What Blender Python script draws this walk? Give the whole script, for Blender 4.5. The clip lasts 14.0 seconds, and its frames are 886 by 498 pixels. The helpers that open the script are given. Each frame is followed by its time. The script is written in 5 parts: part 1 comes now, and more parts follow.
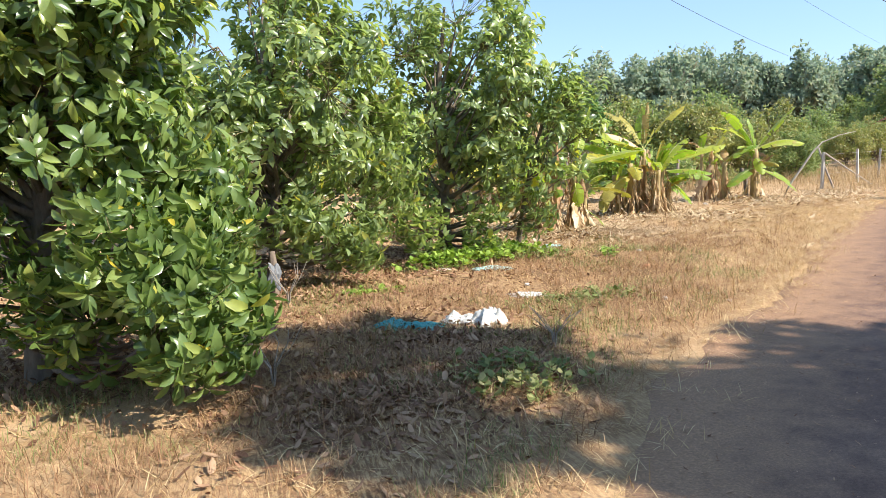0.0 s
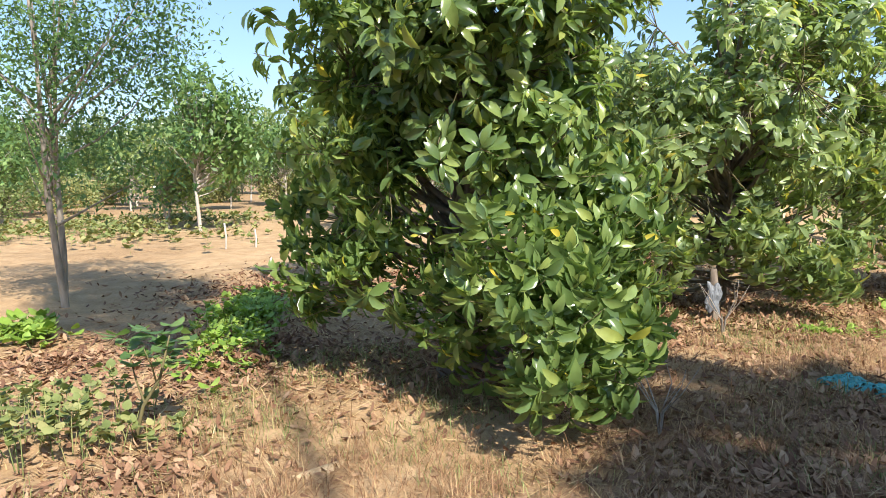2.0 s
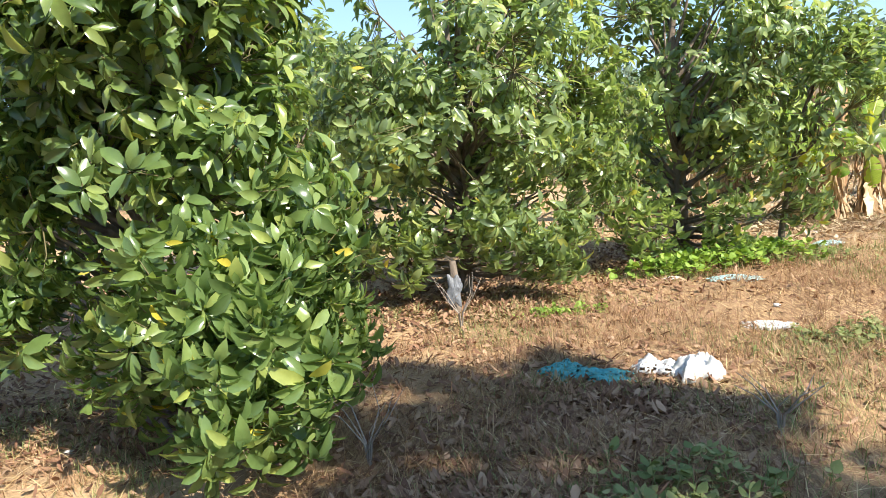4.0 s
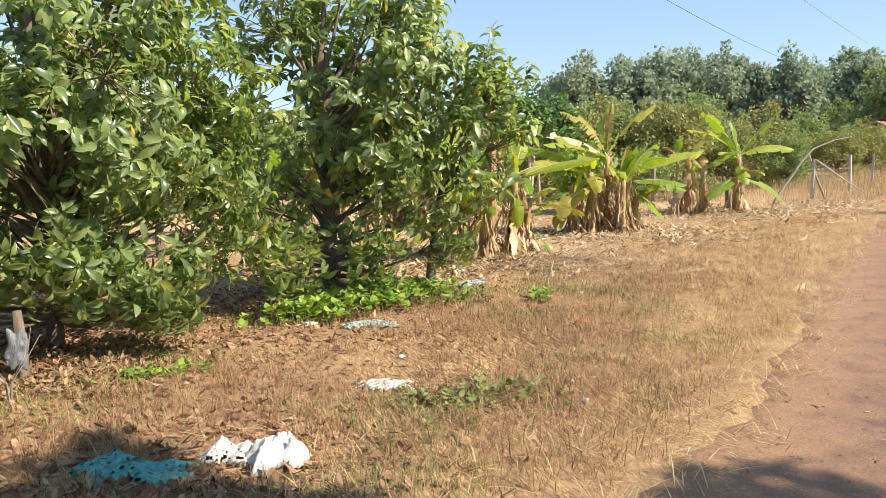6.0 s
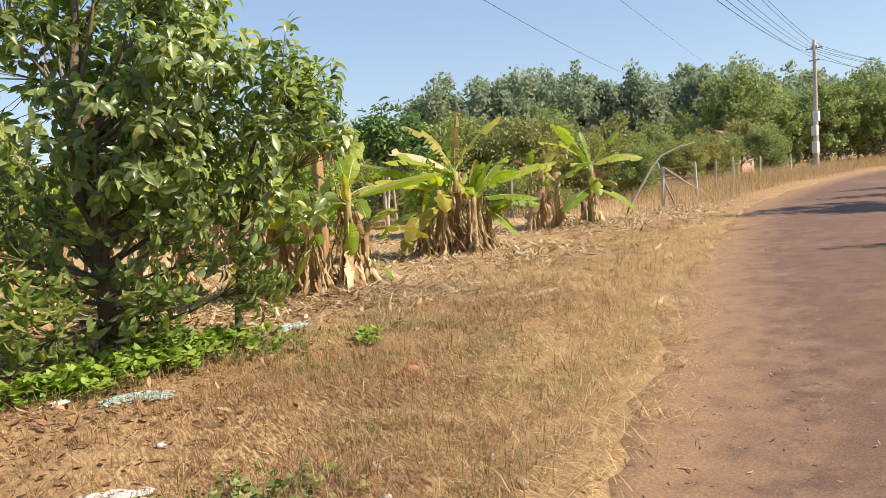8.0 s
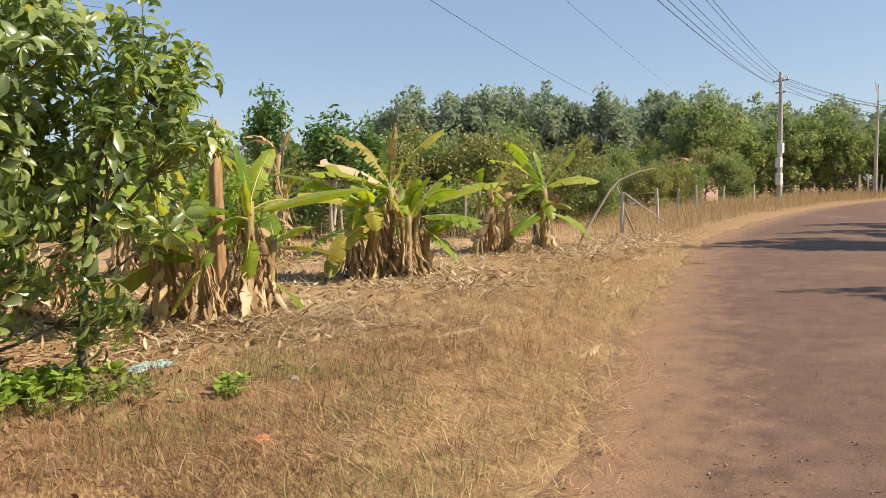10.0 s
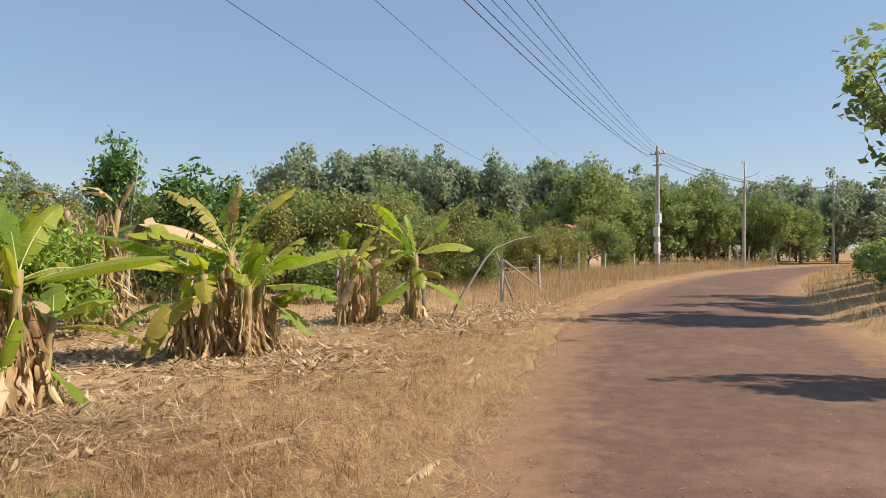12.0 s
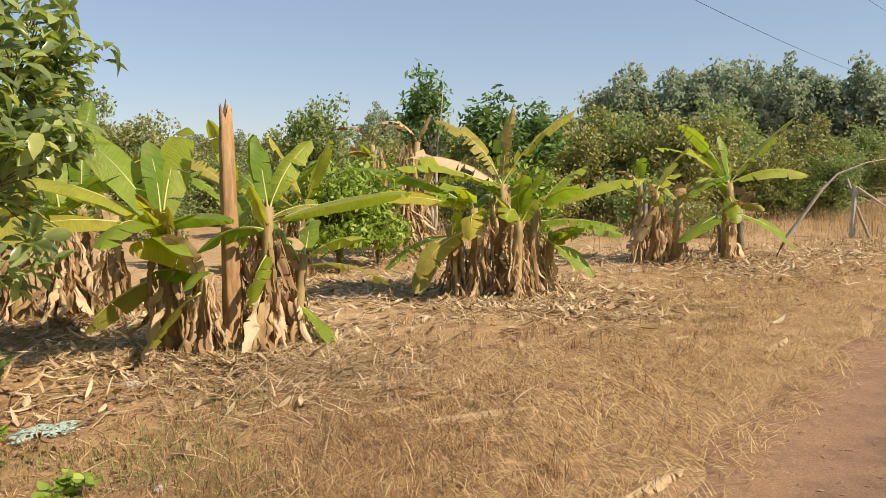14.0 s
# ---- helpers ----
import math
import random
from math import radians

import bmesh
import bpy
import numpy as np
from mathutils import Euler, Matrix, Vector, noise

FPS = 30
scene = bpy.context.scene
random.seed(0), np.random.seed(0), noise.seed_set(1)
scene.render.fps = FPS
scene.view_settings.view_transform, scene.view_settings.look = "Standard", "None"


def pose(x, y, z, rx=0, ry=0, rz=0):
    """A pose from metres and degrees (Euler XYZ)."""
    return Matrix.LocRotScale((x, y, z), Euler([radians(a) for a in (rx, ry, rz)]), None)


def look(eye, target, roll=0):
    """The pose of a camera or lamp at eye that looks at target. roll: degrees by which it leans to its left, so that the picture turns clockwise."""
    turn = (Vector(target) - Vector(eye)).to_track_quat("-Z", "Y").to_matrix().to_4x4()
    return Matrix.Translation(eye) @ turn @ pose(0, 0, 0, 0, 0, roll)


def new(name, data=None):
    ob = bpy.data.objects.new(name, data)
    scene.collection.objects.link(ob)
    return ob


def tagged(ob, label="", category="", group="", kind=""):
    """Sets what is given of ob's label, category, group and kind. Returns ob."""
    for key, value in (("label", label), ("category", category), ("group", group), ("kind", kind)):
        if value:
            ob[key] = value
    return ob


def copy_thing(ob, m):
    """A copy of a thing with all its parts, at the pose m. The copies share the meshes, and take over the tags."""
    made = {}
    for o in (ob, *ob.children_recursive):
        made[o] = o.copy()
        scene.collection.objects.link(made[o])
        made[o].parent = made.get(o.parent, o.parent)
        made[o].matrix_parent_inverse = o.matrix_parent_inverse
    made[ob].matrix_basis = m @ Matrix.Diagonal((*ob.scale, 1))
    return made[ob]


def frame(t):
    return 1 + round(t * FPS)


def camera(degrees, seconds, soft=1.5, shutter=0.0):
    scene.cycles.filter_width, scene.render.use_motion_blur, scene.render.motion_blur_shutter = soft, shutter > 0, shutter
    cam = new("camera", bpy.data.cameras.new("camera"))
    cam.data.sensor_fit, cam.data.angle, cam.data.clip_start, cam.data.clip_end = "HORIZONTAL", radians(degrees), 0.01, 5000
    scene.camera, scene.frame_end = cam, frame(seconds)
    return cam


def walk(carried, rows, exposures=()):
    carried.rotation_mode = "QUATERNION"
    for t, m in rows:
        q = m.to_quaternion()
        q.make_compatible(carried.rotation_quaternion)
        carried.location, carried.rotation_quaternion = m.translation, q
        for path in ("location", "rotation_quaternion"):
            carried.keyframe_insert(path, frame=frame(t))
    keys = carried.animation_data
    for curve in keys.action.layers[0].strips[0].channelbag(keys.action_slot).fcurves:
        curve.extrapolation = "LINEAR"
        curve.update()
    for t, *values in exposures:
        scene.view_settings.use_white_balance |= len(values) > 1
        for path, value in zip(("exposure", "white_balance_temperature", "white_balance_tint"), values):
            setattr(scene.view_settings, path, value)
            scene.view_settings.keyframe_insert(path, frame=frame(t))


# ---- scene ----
cam = camera(62.9, 14.0, soft=0.55)

PATH = [
    (0, (-0.636, -0.944, 1.427), (-0.041, 0.949, 1.173), -1.7),
    (0.5, (-0.525, -0.761, 1.461), (-0.07, 1.168, 1.195), -1.4),
    (1, (-0.354, -0.618, 1.453), (-0.144, 1.354, 1.197), -2.9),
    (1.5, (-0.178, -0.455, 1.46), (-0.495, 1.506, 1.228), -3.2),
    (2, (-0.125, -0.279, 1.427), (-0.814, 1.586, 1.214), -1.0),
    (2.2, (-0.103, -0.233, 1.426), (-0.808, 1.626, 1.217), -0.5),
    (4.3, (0.502, 0.417, 1.54), (0.41, 2.394, 1.254), -5.4),
    (4.5, (0.613, 0.507, 1.542), (0.553, 2.487, 1.265), -5.3),
    (5, (0.853, 0.692, 1.535), (1.088, 2.663, 1.289), -3.1),
    (5.5, (1.053, 0.923, 1.526), (1.487, 2.858, 1.262), -1.2),
    (6, (1.219, 1.083, 1.517), (1.844, 2.965, 1.261), -1.2),
    (6.5, (1.487, 1.315, 1.513), (2.041, 3.222, 1.275), -1.5),
    (7, (1.671, 1.533, 1.483), (2.258, 3.43, 1.242), -0.9),
    (7.5, (1.908, 1.857, 1.425), (2.775, 3.647, 1.214), -2.1),
    (7.7, (2.023, 1.931, 1.4), (2.964, 3.683, 1.19), -4.0),
    (9.8, (3.108, 2.602, 1.433), (4.101, 4.33, 1.272), -1.8),
    (10, (3.235, 2.716, 1.411), (4.257, 4.427, 1.244), -1.3),
    (10.5, (3.513, 2.935, 1.432), (4.682, 4.55, 1.278), -1.1),
    (11, (3.817, 3.048, 1.493), (5.024, 4.639, 1.389), -0.7),
    (11.5, (4.136, 3.271, 1.511), (5.375, 4.84, 1.475), 0.3),
    (12, (4.394, 3.387, 1.528), (5.657, 4.937, 1.522), 0.2),
    (12.5, (4.69, 3.457, 1.573), (5.909, 5.041, 1.512), 0.8),
    (13, (4.961, 3.708, 1.522), (5.84, 5.498, 1.366), 0.5),
    (13.5, (5.255, 3.883, 1.551), (6.011, 5.725, 1.364), -0.3),
    (14, (5.55, 4.073, 1.582), (6.004, 6.01, 1.377), -0.8),
]
EXPOSURES = [(0.0, 1.05, 6400, 11), (2.2, 0.98, 6300, 11), (4.5, 1.2, 6300, 11), (5.5, 0.98, 6650, 12), (7.5, 0.70, 7250, 13), (10.0, 0.42, 7450, 13), (12.5, 0.33, 7300, 13), (14.0, 0.36, 7900, 15)]
walk(cam, [(t, look(eye, target, roll)) for t, eye, target, roll in PATH], EXPOSURES)

# ---- world and sun ----
SUN_AZ = math.atan2(-0.66, 0.75)      # direction towards the sun, in the plan
SUN_EL = radians(43)
world = bpy.data.worlds.new("sky")
scene.world = world
world.use_nodes = True
wn = world.node_tree.nodes
wl = world.node_tree.links
sky = wn.new("ShaderNodeTexSky")
sky.sky_type = 'NISHITA'
sky.sun_disc = False
sky.sun_elevation = SUN_EL
sky.sun_rotation = math.pi / 2 - SUN_AZ
sky.air_density = 1.0
sky.dust_density = 0.35
sky.ozone_density = 2.2
wn["Background"].inputs["Strength"].default_value = 0.115
haze = wn.new("ShaderNodeMix")          # thin even haze over the clear sky
haze.data_type = 'RGBA'
haze.inputs[0].default_value = 0.5
haze.inputs[7].default_value = (1.85, 3.05, 5.2, 1)
wl.new(sky.outputs["Color"], haze.inputs[6])
wl.new(haze.outputs[2], wn["Background"].inputs["Color"])
sun_data = bpy.data.lights.new("sun", 'SUN')
sun_data.energy = 4.8
sun_data.angle = radians(0.6)
sun_data.color = (1.0, 0.93, 0.82)
sun = new("sun", sun_data)
sun_dir = Vector((math.cos(SUN_AZ) * math.cos(SUN_EL), math.sin(SUN_AZ) * math.cos(SUN_EL), math.sin(SUN_EL)))
sun.matrix_world = look(sun_dir * 60, (0, 0, 0))


# ---- materials ----
def material(name, build):
    m = bpy.data.materials.new(name)
    m.use_nodes = True
    nt = m.node_tree
    build(nt, nt.nodes, nt.links, nt.nodes["Principled BSDF"], nt.nodes["Material Output"])
    return m


def ramp(nt, fac, stops):
    r = nt.nodes.new("ShaderNodeValToRGB")
    while len(r.color_ramp.elements) < len(stops):
        r.color_ramp.elements.new(0.5)
    for e, (p, c) in zip(r.color_ramp.elements, stops):
        e.position, e.color = p, (*c, 1)
    nt.links.new(fac, r.inputs["Fac"])
    return r.outputs["Color"]


def noise_tex(nt, scale, detail=4.0, rough=0.6, stretch=None):
    tc = nt.nodes.new("ShaderNodeTexCoord")
    n = nt.nodes.new("ShaderNodeTexNoise")
    n.inputs["Scale"].default_value = scale
    n.inputs["Detail"].default_value = detail
    n.inputs["Roughness"].default_value = rough
    if stretch:
        mp = nt.nodes.new("ShaderNodeMapping")
        mp.inputs["Scale"].default_value = stretch
        nt.links.new(tc.outputs["Object"], mp.inputs["Vector"])
        nt.links.new(mp.outputs["Vector"], n.inputs["Vector"])
    else:
        nt.links.new(tc.outputs["Object"], n.inputs["Vector"])
    return n.outputs["Fac"]


def mix_col(nt, fac, a, b, blend='MIX'):
    m = nt.nodes.new("ShaderNodeMix")
    m.data_type = 'RGBA'
    m.blend_type = blend
    for sock, v in ((m.inputs[0], fac), (m.inputs[6], a), (m.inputs[7], b)):
        if isinstance(v, (int, float)):
            sock.default_value = v
        elif isinstance(v, tuple):
            sock.default_value = (*v, 1)
        else:
            nt.links.new(v, sock)
    return m.outputs[2]


def add_bump(nt, bsdf, height, strength, dist):
    b = nt.nodes.new("ShaderNodeBump")
    b.inputs["Strength"].default_value = strength
    b.inputs["Distance"].default_value = dist
    nt.links.new(height, b.inputs["Height"])
    nt.links.new(b.outputs["Normal"], bsdf.inputs["Normal"])


def leaf_material(name, stops, rough=0.4, through_light=0.3, tint=(1.0, 1.0, 0.55), per_object=False, spec=0.5, fine=20.0, veins=False):
    def build(nt, nodes, links, bsdf, out):
        if per_object:
            src = nodes.new("ShaderNodeObjectInfo").outputs["Random"]
        else:
            src = nodes.new("ShaderNodeNewGeometry").outputs["Random Per Island"]
        col = ramp(nt, src, stops)
        n = noise_tex(nt, fine, 3)
        col = mix_col(nt, 0.35, col, ramp(nt, n, [(0.3, (0.45, 0.45, 0.4)), (0.7, (1.0, 1.0, 1.0))]), 'MULTIPLY')
        if veins:
            vein = noise_tex(nt, 6.0, 4, 0.6, (22.0, 1.2, 1.2))
            col = mix_col(nt, 0.5, col, ramp(nt, vein, [(0.35, (0.62, 0.62, 0.55)), (0.62, (1.15, 1.1, 1.0))]), 'MULTIPLY')
            blot = noise_tex(nt, 3.2, 4, 0.6)
            col = mix_col(nt, ramp(nt, blot, [(0.60, (0, 0, 0)), (0.74, (0.8, 0.8, 0.8))]), col, (0.40, 0.30, 0.10))
            add_bump(nt, bsdf, vein, 0.5, 0.02)
        links.new(col, bsdf.inputs["Base Color"])
        bsdf.inputs["Roughness"].default_value = rough
        bsdf.inputs["Specular IOR Level"].default_value = spec
        tr = nodes.new("ShaderNodeBsdfTranslucent")
        links.new(mix_col(nt, 1.0, col, tint, 'MULTIPLY'), tr.inputs["Color"])
        mx = nodes.new("ShaderNodeMixShader")
        mx.inputs[0].default_value = through_light
        links.new(bsdf.outputs[0], mx.inputs[1])
        links.new(tr.outputs[0], mx.inputs[2])
        links.new(mx.outputs[0], out.inputs["Surface"])
    return material(name, build)


def bark_material(name, a, b, rough=0.85, scale=14.0):
    def build(nt, nodes, links, bsdf, out):
        n = noise_tex(nt, scale, 6, 0.7, (1, 1, 0.25))
        links.new(ramp(nt, n, [(0.3, a), (0.7, b)]), bsdf.inputs["Base Color"])
        bsdf.inputs["Roughness"].default_value = rough
        add_bump(nt, bsdf, n, 0.6, 0.02)
    return material(name, build)


def plain_material(name, a, b, rough=0.6, scale=9.0, bump=0.2):
    def build(nt, nodes, links, bsdf, out):
        n = noise_tex(nt, scale, 5)
        links.new(ramp(nt, n, [(0.35, a), (0.65, b)]), bsdf.inputs["Base Color"])
        bsdf.inputs["Roughness"].default_value = rough
        add_bump(nt, bsdf, n, bump, 0.01)
    return material(name, build)


def ground_build(nt, nodes, links, bsdf, out):
    big = noise_tex(nt, 0.45, 5, 0.6)
    mid = noise_tex(nt, 3.0, 6, 0.7)
    fine = noise_tex(nt, 45.0, 5, 0.75)
    straw = noise_tex(nt, 60.0, 4, 0.7, (1.0, 0.18, 1.0))
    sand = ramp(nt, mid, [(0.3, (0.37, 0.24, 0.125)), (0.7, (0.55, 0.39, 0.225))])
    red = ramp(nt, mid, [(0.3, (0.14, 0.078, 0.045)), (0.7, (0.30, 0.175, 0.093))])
    # litter cover, plus tree shade painted into the soil of the clearing
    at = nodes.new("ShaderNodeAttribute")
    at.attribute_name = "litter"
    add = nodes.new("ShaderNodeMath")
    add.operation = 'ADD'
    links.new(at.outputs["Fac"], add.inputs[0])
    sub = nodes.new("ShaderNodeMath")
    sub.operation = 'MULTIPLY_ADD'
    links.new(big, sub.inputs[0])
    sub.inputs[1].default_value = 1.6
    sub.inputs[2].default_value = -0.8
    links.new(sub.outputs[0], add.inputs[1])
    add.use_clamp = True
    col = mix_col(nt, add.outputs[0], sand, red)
    col = mix_col(nt, 0.6, col, ramp(nt, fine, [(0.3, (0.55, 0.5, 0.45)), (0.62, (1.1, 1.08, 1.05))]), 'MULTIPLY')
    st = nodes.new("ShaderNodeMath")
    st.operation = 'MULTIPLY'
    links.new(ramp(nt, straw, [(0.46, (0, 0, 0)), (0.62, (1, 1, 1))]), st.inputs[0])
    links.new(add.outputs[0], st.inputs[1])
    col = mix_col(nt, st.outputs[0], col, (0.58, 0.40, 0.20))
    links.new(col, bsdf.inputs["Base Color"])
    bsdf.inputs["Roughness"].default_value = 0.95
    bsdf.inputs["Specular IOR Level"].default_value = 0.1
    add_bump(nt, bsdf, fine, 0.5, 0.03)


def road_build(nt, nodes, links, bsdf, out):
    big = noise_tex(nt, 0.5, 5, 0.65)
    mid = noise_tex(nt, 4.0, 5, 0.65)
    fine = noise_tex(nt, 70.0, 4, 0.8)
    at = nodes.new("ShaderNodeAttribute")
    at.attribute_name = "edge"
    col = ramp(nt, mid, [(0.3, (0.132, 0.079, 0.057)), (0.7, (0.196, 0.116, 0.080))])
    dust = ramp(nt, big, [(0.5, (0, 0, 0)), (0.72, (0.8, 0.8, 0.8))])
    col = mix_col(nt, dust, col, (0.27, 0.170, 0.118))
    e2 = nodes.new("ShaderNodeMath")
    e2.operation = 'MULTIPLY_ADD'
    links.new(mid, e2.inputs[0])
    e2.inputs[1].default_value = 0.9
    e2.inputs[2].default_value = -0.45
    e3 = nodes.new("ShaderNodeMath")
    e3.operation = 'ADD'
    e3.use_clamp = True
    links.new(e2.outputs[0], e3.inputs[0])
    links.new(at.outputs["Fac"], e3.inputs[1])
    edge = ramp(nt, e3.outputs[0], [(0.30, (0, 0, 0)), (0.85, (1, 1, 1))])
    col = mix_col(nt, edge, col, (0.31, 0.185, 0.105))
    col = mix_col(nt, 0.7, col, ramp(nt, fine, [(0.32, (0.5, 0.5, 0.5)), (0.55, (1.0, 1.0, 1.0)), (0.72, (1.7, 1.6, 1.5))]), 'MULTIPLY')
    links.new(col, bsdf.inputs["Base Color"])
    bsdf.inputs["Roughness"].default_value = 0.85
    bsdf.inputs["Specular IOR Level"].default_value = 0.25
    add_bump(nt, bsdf, fine, 0.5, 0.008)


M_GROUND = material("dry_soil", ground_build)
M_ROAD = material("worn_red_asphalt", road_build)
M_LEAF = leaf_material("orchard_leaf", [(0.0, (0.16, 0.225, 0.105)), (0.5, (0.30, 0.40, 0.155)), (0.9, (0.46, 0.56, 0.22)), (0.985, (0.56, 0.60, 0.20)), (1.0, (0.76, 0.60, 0.08))], 0.28, 0.5, (1.15, 1.15, 0.62), spec=0.8)
M_LEAF_BRIGHT = leaf_material("bright_orchard_leaf", [(0.0, (0.105, 0.17, 0.058)), (0.5, (0.20, 0.305, 0.09)), (0.9, (0.33, 0.43, 0.13)), (0.985, (0.50, 0.56, 0.14)), (1.0, (0.76, 0.62, 0.08))], 0.27, 0.48, (1.15, 1.12, 0.6), spec=0.75)
M_LEAF_NEW = leaf_material("young_orchard_leaf", [(0.0, (0.10, 0.19, 0.06)), (0.6, (0.18, 0.30, 0.09)), (1.0, (0.29, 0.40, 0.13))], 0.4, 0.4)
M_LEAF_FAR = leaf_material("distant_leaf", [(0.0, (0.19, 0.27, 0.10)), (0.6, (0.31, 0.41, 0.155)), (1.0, (0.46, 0.49, 0.21))], 0.55, 0.5, (1, 1, 0.7), fine=3.0)
# air haze over the distant wood is mixed into this pale grey-green leaf colour
M_LEAF_HAZE_TINT = leaf_material("haze_tinted_forest_leaf", [(0.0, (0.26, 0.35, 0.25)), (0.6, (0.35, 0.44, 0.31)), (1.0, (0.46, 0.48, 0.34))], 0.85, 0.5, (1, 1, 0.85), fine=1.5)
M_LEAF_FEATHER = leaf_material("feathery_leaf", [(0.0, (0.080, 0.176, 0.064)), (0.6, (0.160, 0.288, 0.096)), (1.0, (0.272, 0.416, 0.128))], 0.5, 0.35)
M_LEAF_SCRUB = leaf_material("dry_scrub_leaf", [(0.0, (0.25, 0.28, 0.10)), (0.6, (0.37, 0.40, 0.15)), (1.0, (0.52, 0.45, 0.21))], 0.6, 0.4, fine=5.0)
M_HERB = leaf_material("bright_herb_leaf", [(0.0, (0.19, 0.31, 0.045)), (0.6, (0.31, 0.46, 0.07)), (1.0, (0.42, 0.54, 0.11))], 0.5, 0.35)
M_BANANA = leaf_material("banana_leaf", [(0.0, (0.20, 0.35, 0.05)), (0.5, (0.34, 0.50, 0.07)), (0.85, (0.50, 0.60, 0.09)), (1.0, (0.64, 0.60, 0.13))], 0.36, 0.55, (1.15, 1.1, 0.45), True, fine=7.0, veins=True)
M_BANANA_OLD = leaf_material("yellowing_banana_leaf", [(0.0, (0.32, 0.33, 0.06)), (0.6, (0.50, 0.42, 0.10)), (1.0, (0.42, 0.27, 0.10))], 0.5, 0.4, (1.1, 1.0, 0.5), True, fine=6.0, veins=True)
M_BANANA_DRY = leaf_material("dry_banana_leaf", [(0.0, (0.30, 0.18, 0.095)), (0.5, (0.54, 0.38, 0.21)), (1.0, (0.76, 0.60, 0.40))], 0.75, 0.2, (1.0, 0.85, 0.6), True, 0.2, 12.0)
M_DRY_LITTER = leaf_material("dry_leaf_litter", [(0.0, (0.15, 0.075, 0.045)), (0.5, (0.30, 0.165, 0.095)), (1.0, (0.50, 0.33, 0.20))], 0.8, 0.12, (1, 0.8, 0.6), False, 0.2)
M_PALE_LITTER = leaf_material("pale_banana_litter", [(0.0, (0.27, 0.17, 0.09)), (0.5, (0.52, 0.375, 0.22)), (1.0, (0.80, 0.66, 0.45))], 0.75, 0.15, (1, 0.9, 0.7), False, 0.2)
M_TALL = leaf_material("tall_pale_grass", [(0.0, (0.30, 0.20, 0.11)), (0.5, (0.50, 0.37, 0.21)), (1.0, (0.68, 0.54, 0.33))], 0.7, 0.3, (1, 0.9, 0.65), False, 0.2)
M_STRAW = leaf_material("dry_straw", [(0.0, (0.33, 0.20, 0.095)), (0.5, (0.60, 0.42, 0.20)), (1.0, (0.84, 0.67, 0.38))], 0.65, 0.25, (1, 0.9, 0.6), False, 0.25)
M_REDGRASS = leaf_material("brown_dry_grass", [(0.0, (0.17, 0.085, 0.045)), (0.5, (0.36, 0.205, 0.105)), (1.0, (0.58, 0.40, 0.22))], 0.75, 0.2, (1, 0.85, 0.6), False, 0.2)
M_GREENGRASS = leaf_material("green_weed", [(0.0, (0.15, 0.19, 0.055)), (0.6, (0.26, 0.30, 0.10)), (1.0, (0.46, 0.42, 0.18))], 0.6, 0.3, (1, 1, 0.6), False, 0.3)
M_BARK = bark_material("grey_brown_bark", (0.10, 0.075, 0.055), (0.24, 0.19, 0.14))
M_BARK_PALE = bark_material("pale_bark", (0.34, 0.29, 0.23), (0.58, 0.52, 0.44))
M_TWIG = bark_material("green_brown_twig", (0.10, 0.085, 0.035), (0.20, 0.17, 0.07))
M_STEM = bark_material("banana_pseudostem", (0.20, 0.13, 0.055), (0.46, 0.36, 0.15), 0.65, 9.0)
M_DEADSTEM = bark_material("dead_banana_trunk", (0.22, 0.11, 0.045), (0.55, 0.36, 0.18), 0.75, 11.0)
M_MIDRIB = plain_material("banana_midrib", (0.36, 0.40, 0.12), (0.50, 0.50, 0.18), 0.45)
M_CONCRETE = plain_material("weathered_concrete", (0.36, 0.33, 0.29), (0.52, 0.49, 0.44), 0.9, 14.0, 0.4)
M_WOOD_OLD = bark_material("old_grey_wood", (0.22, 0.18, 0.14), (0.42, 0.36, 0.29))
M_CABLE = plain_material("black_cable", (0.02, 0.02, 0.022), (0.035, 0.035, 0.04), 0.6)
M_BOX = plain_material("white_meter_box", (0.62, 0.62, 0.60), (0.78, 0.78, 0.76), 0.5)
M_METAL = plain_material("dull_steel", (0.30, 0.30, 0.30), (0.42, 0.42, 0.42), 0.5)
M_WHITE = plain_material("white_plastic_sack", (0.46, 0.44, 0.38), (0.74, 0.72, 0.67), 0.6, 20.0, 0.5)
M_TEAL = plain_material("teal_netting", (0.03, 0.22, 0.21), (0.09, 0.38, 0.36), 0.5, 60.0, 0.6)
M_PALE_NET = plain_material("pale_blue_netting", (0.22, 0.37, 0.34), (0.44, 0.56, 0.50), 0.6, 60.0, 0.6)
M_GREY_SHEET = plain_material("grey_plastic_sheet", (0.09, 0.095, 0.10), (0.17, 0.18, 0.19), 0.5, 18.0, 0.4)
M_BRICK = plain_material("broken_red_brick", (0.40, 0.13, 0.06), (0.55, 0.22, 0.11), 0.9, 30.0, 0.5)
M_STONE = plain_material("pale_stone", (0.42, 0.38, 0.33), (0.62, 0.58, 0.52), 0.9, 30.0, 0.5)
M_RED_ROOF = plain_material("faded_red_sheet", (0.36, 0.10, 0.08), (0.50, 0.19, 0.15), 0.7)
M_WALL = plain_material("faded_pink_render", (0.40, 0.25, 0.20), (0.50, 0.34, 0.28), 0.85)

# ---- mesh helpers ----

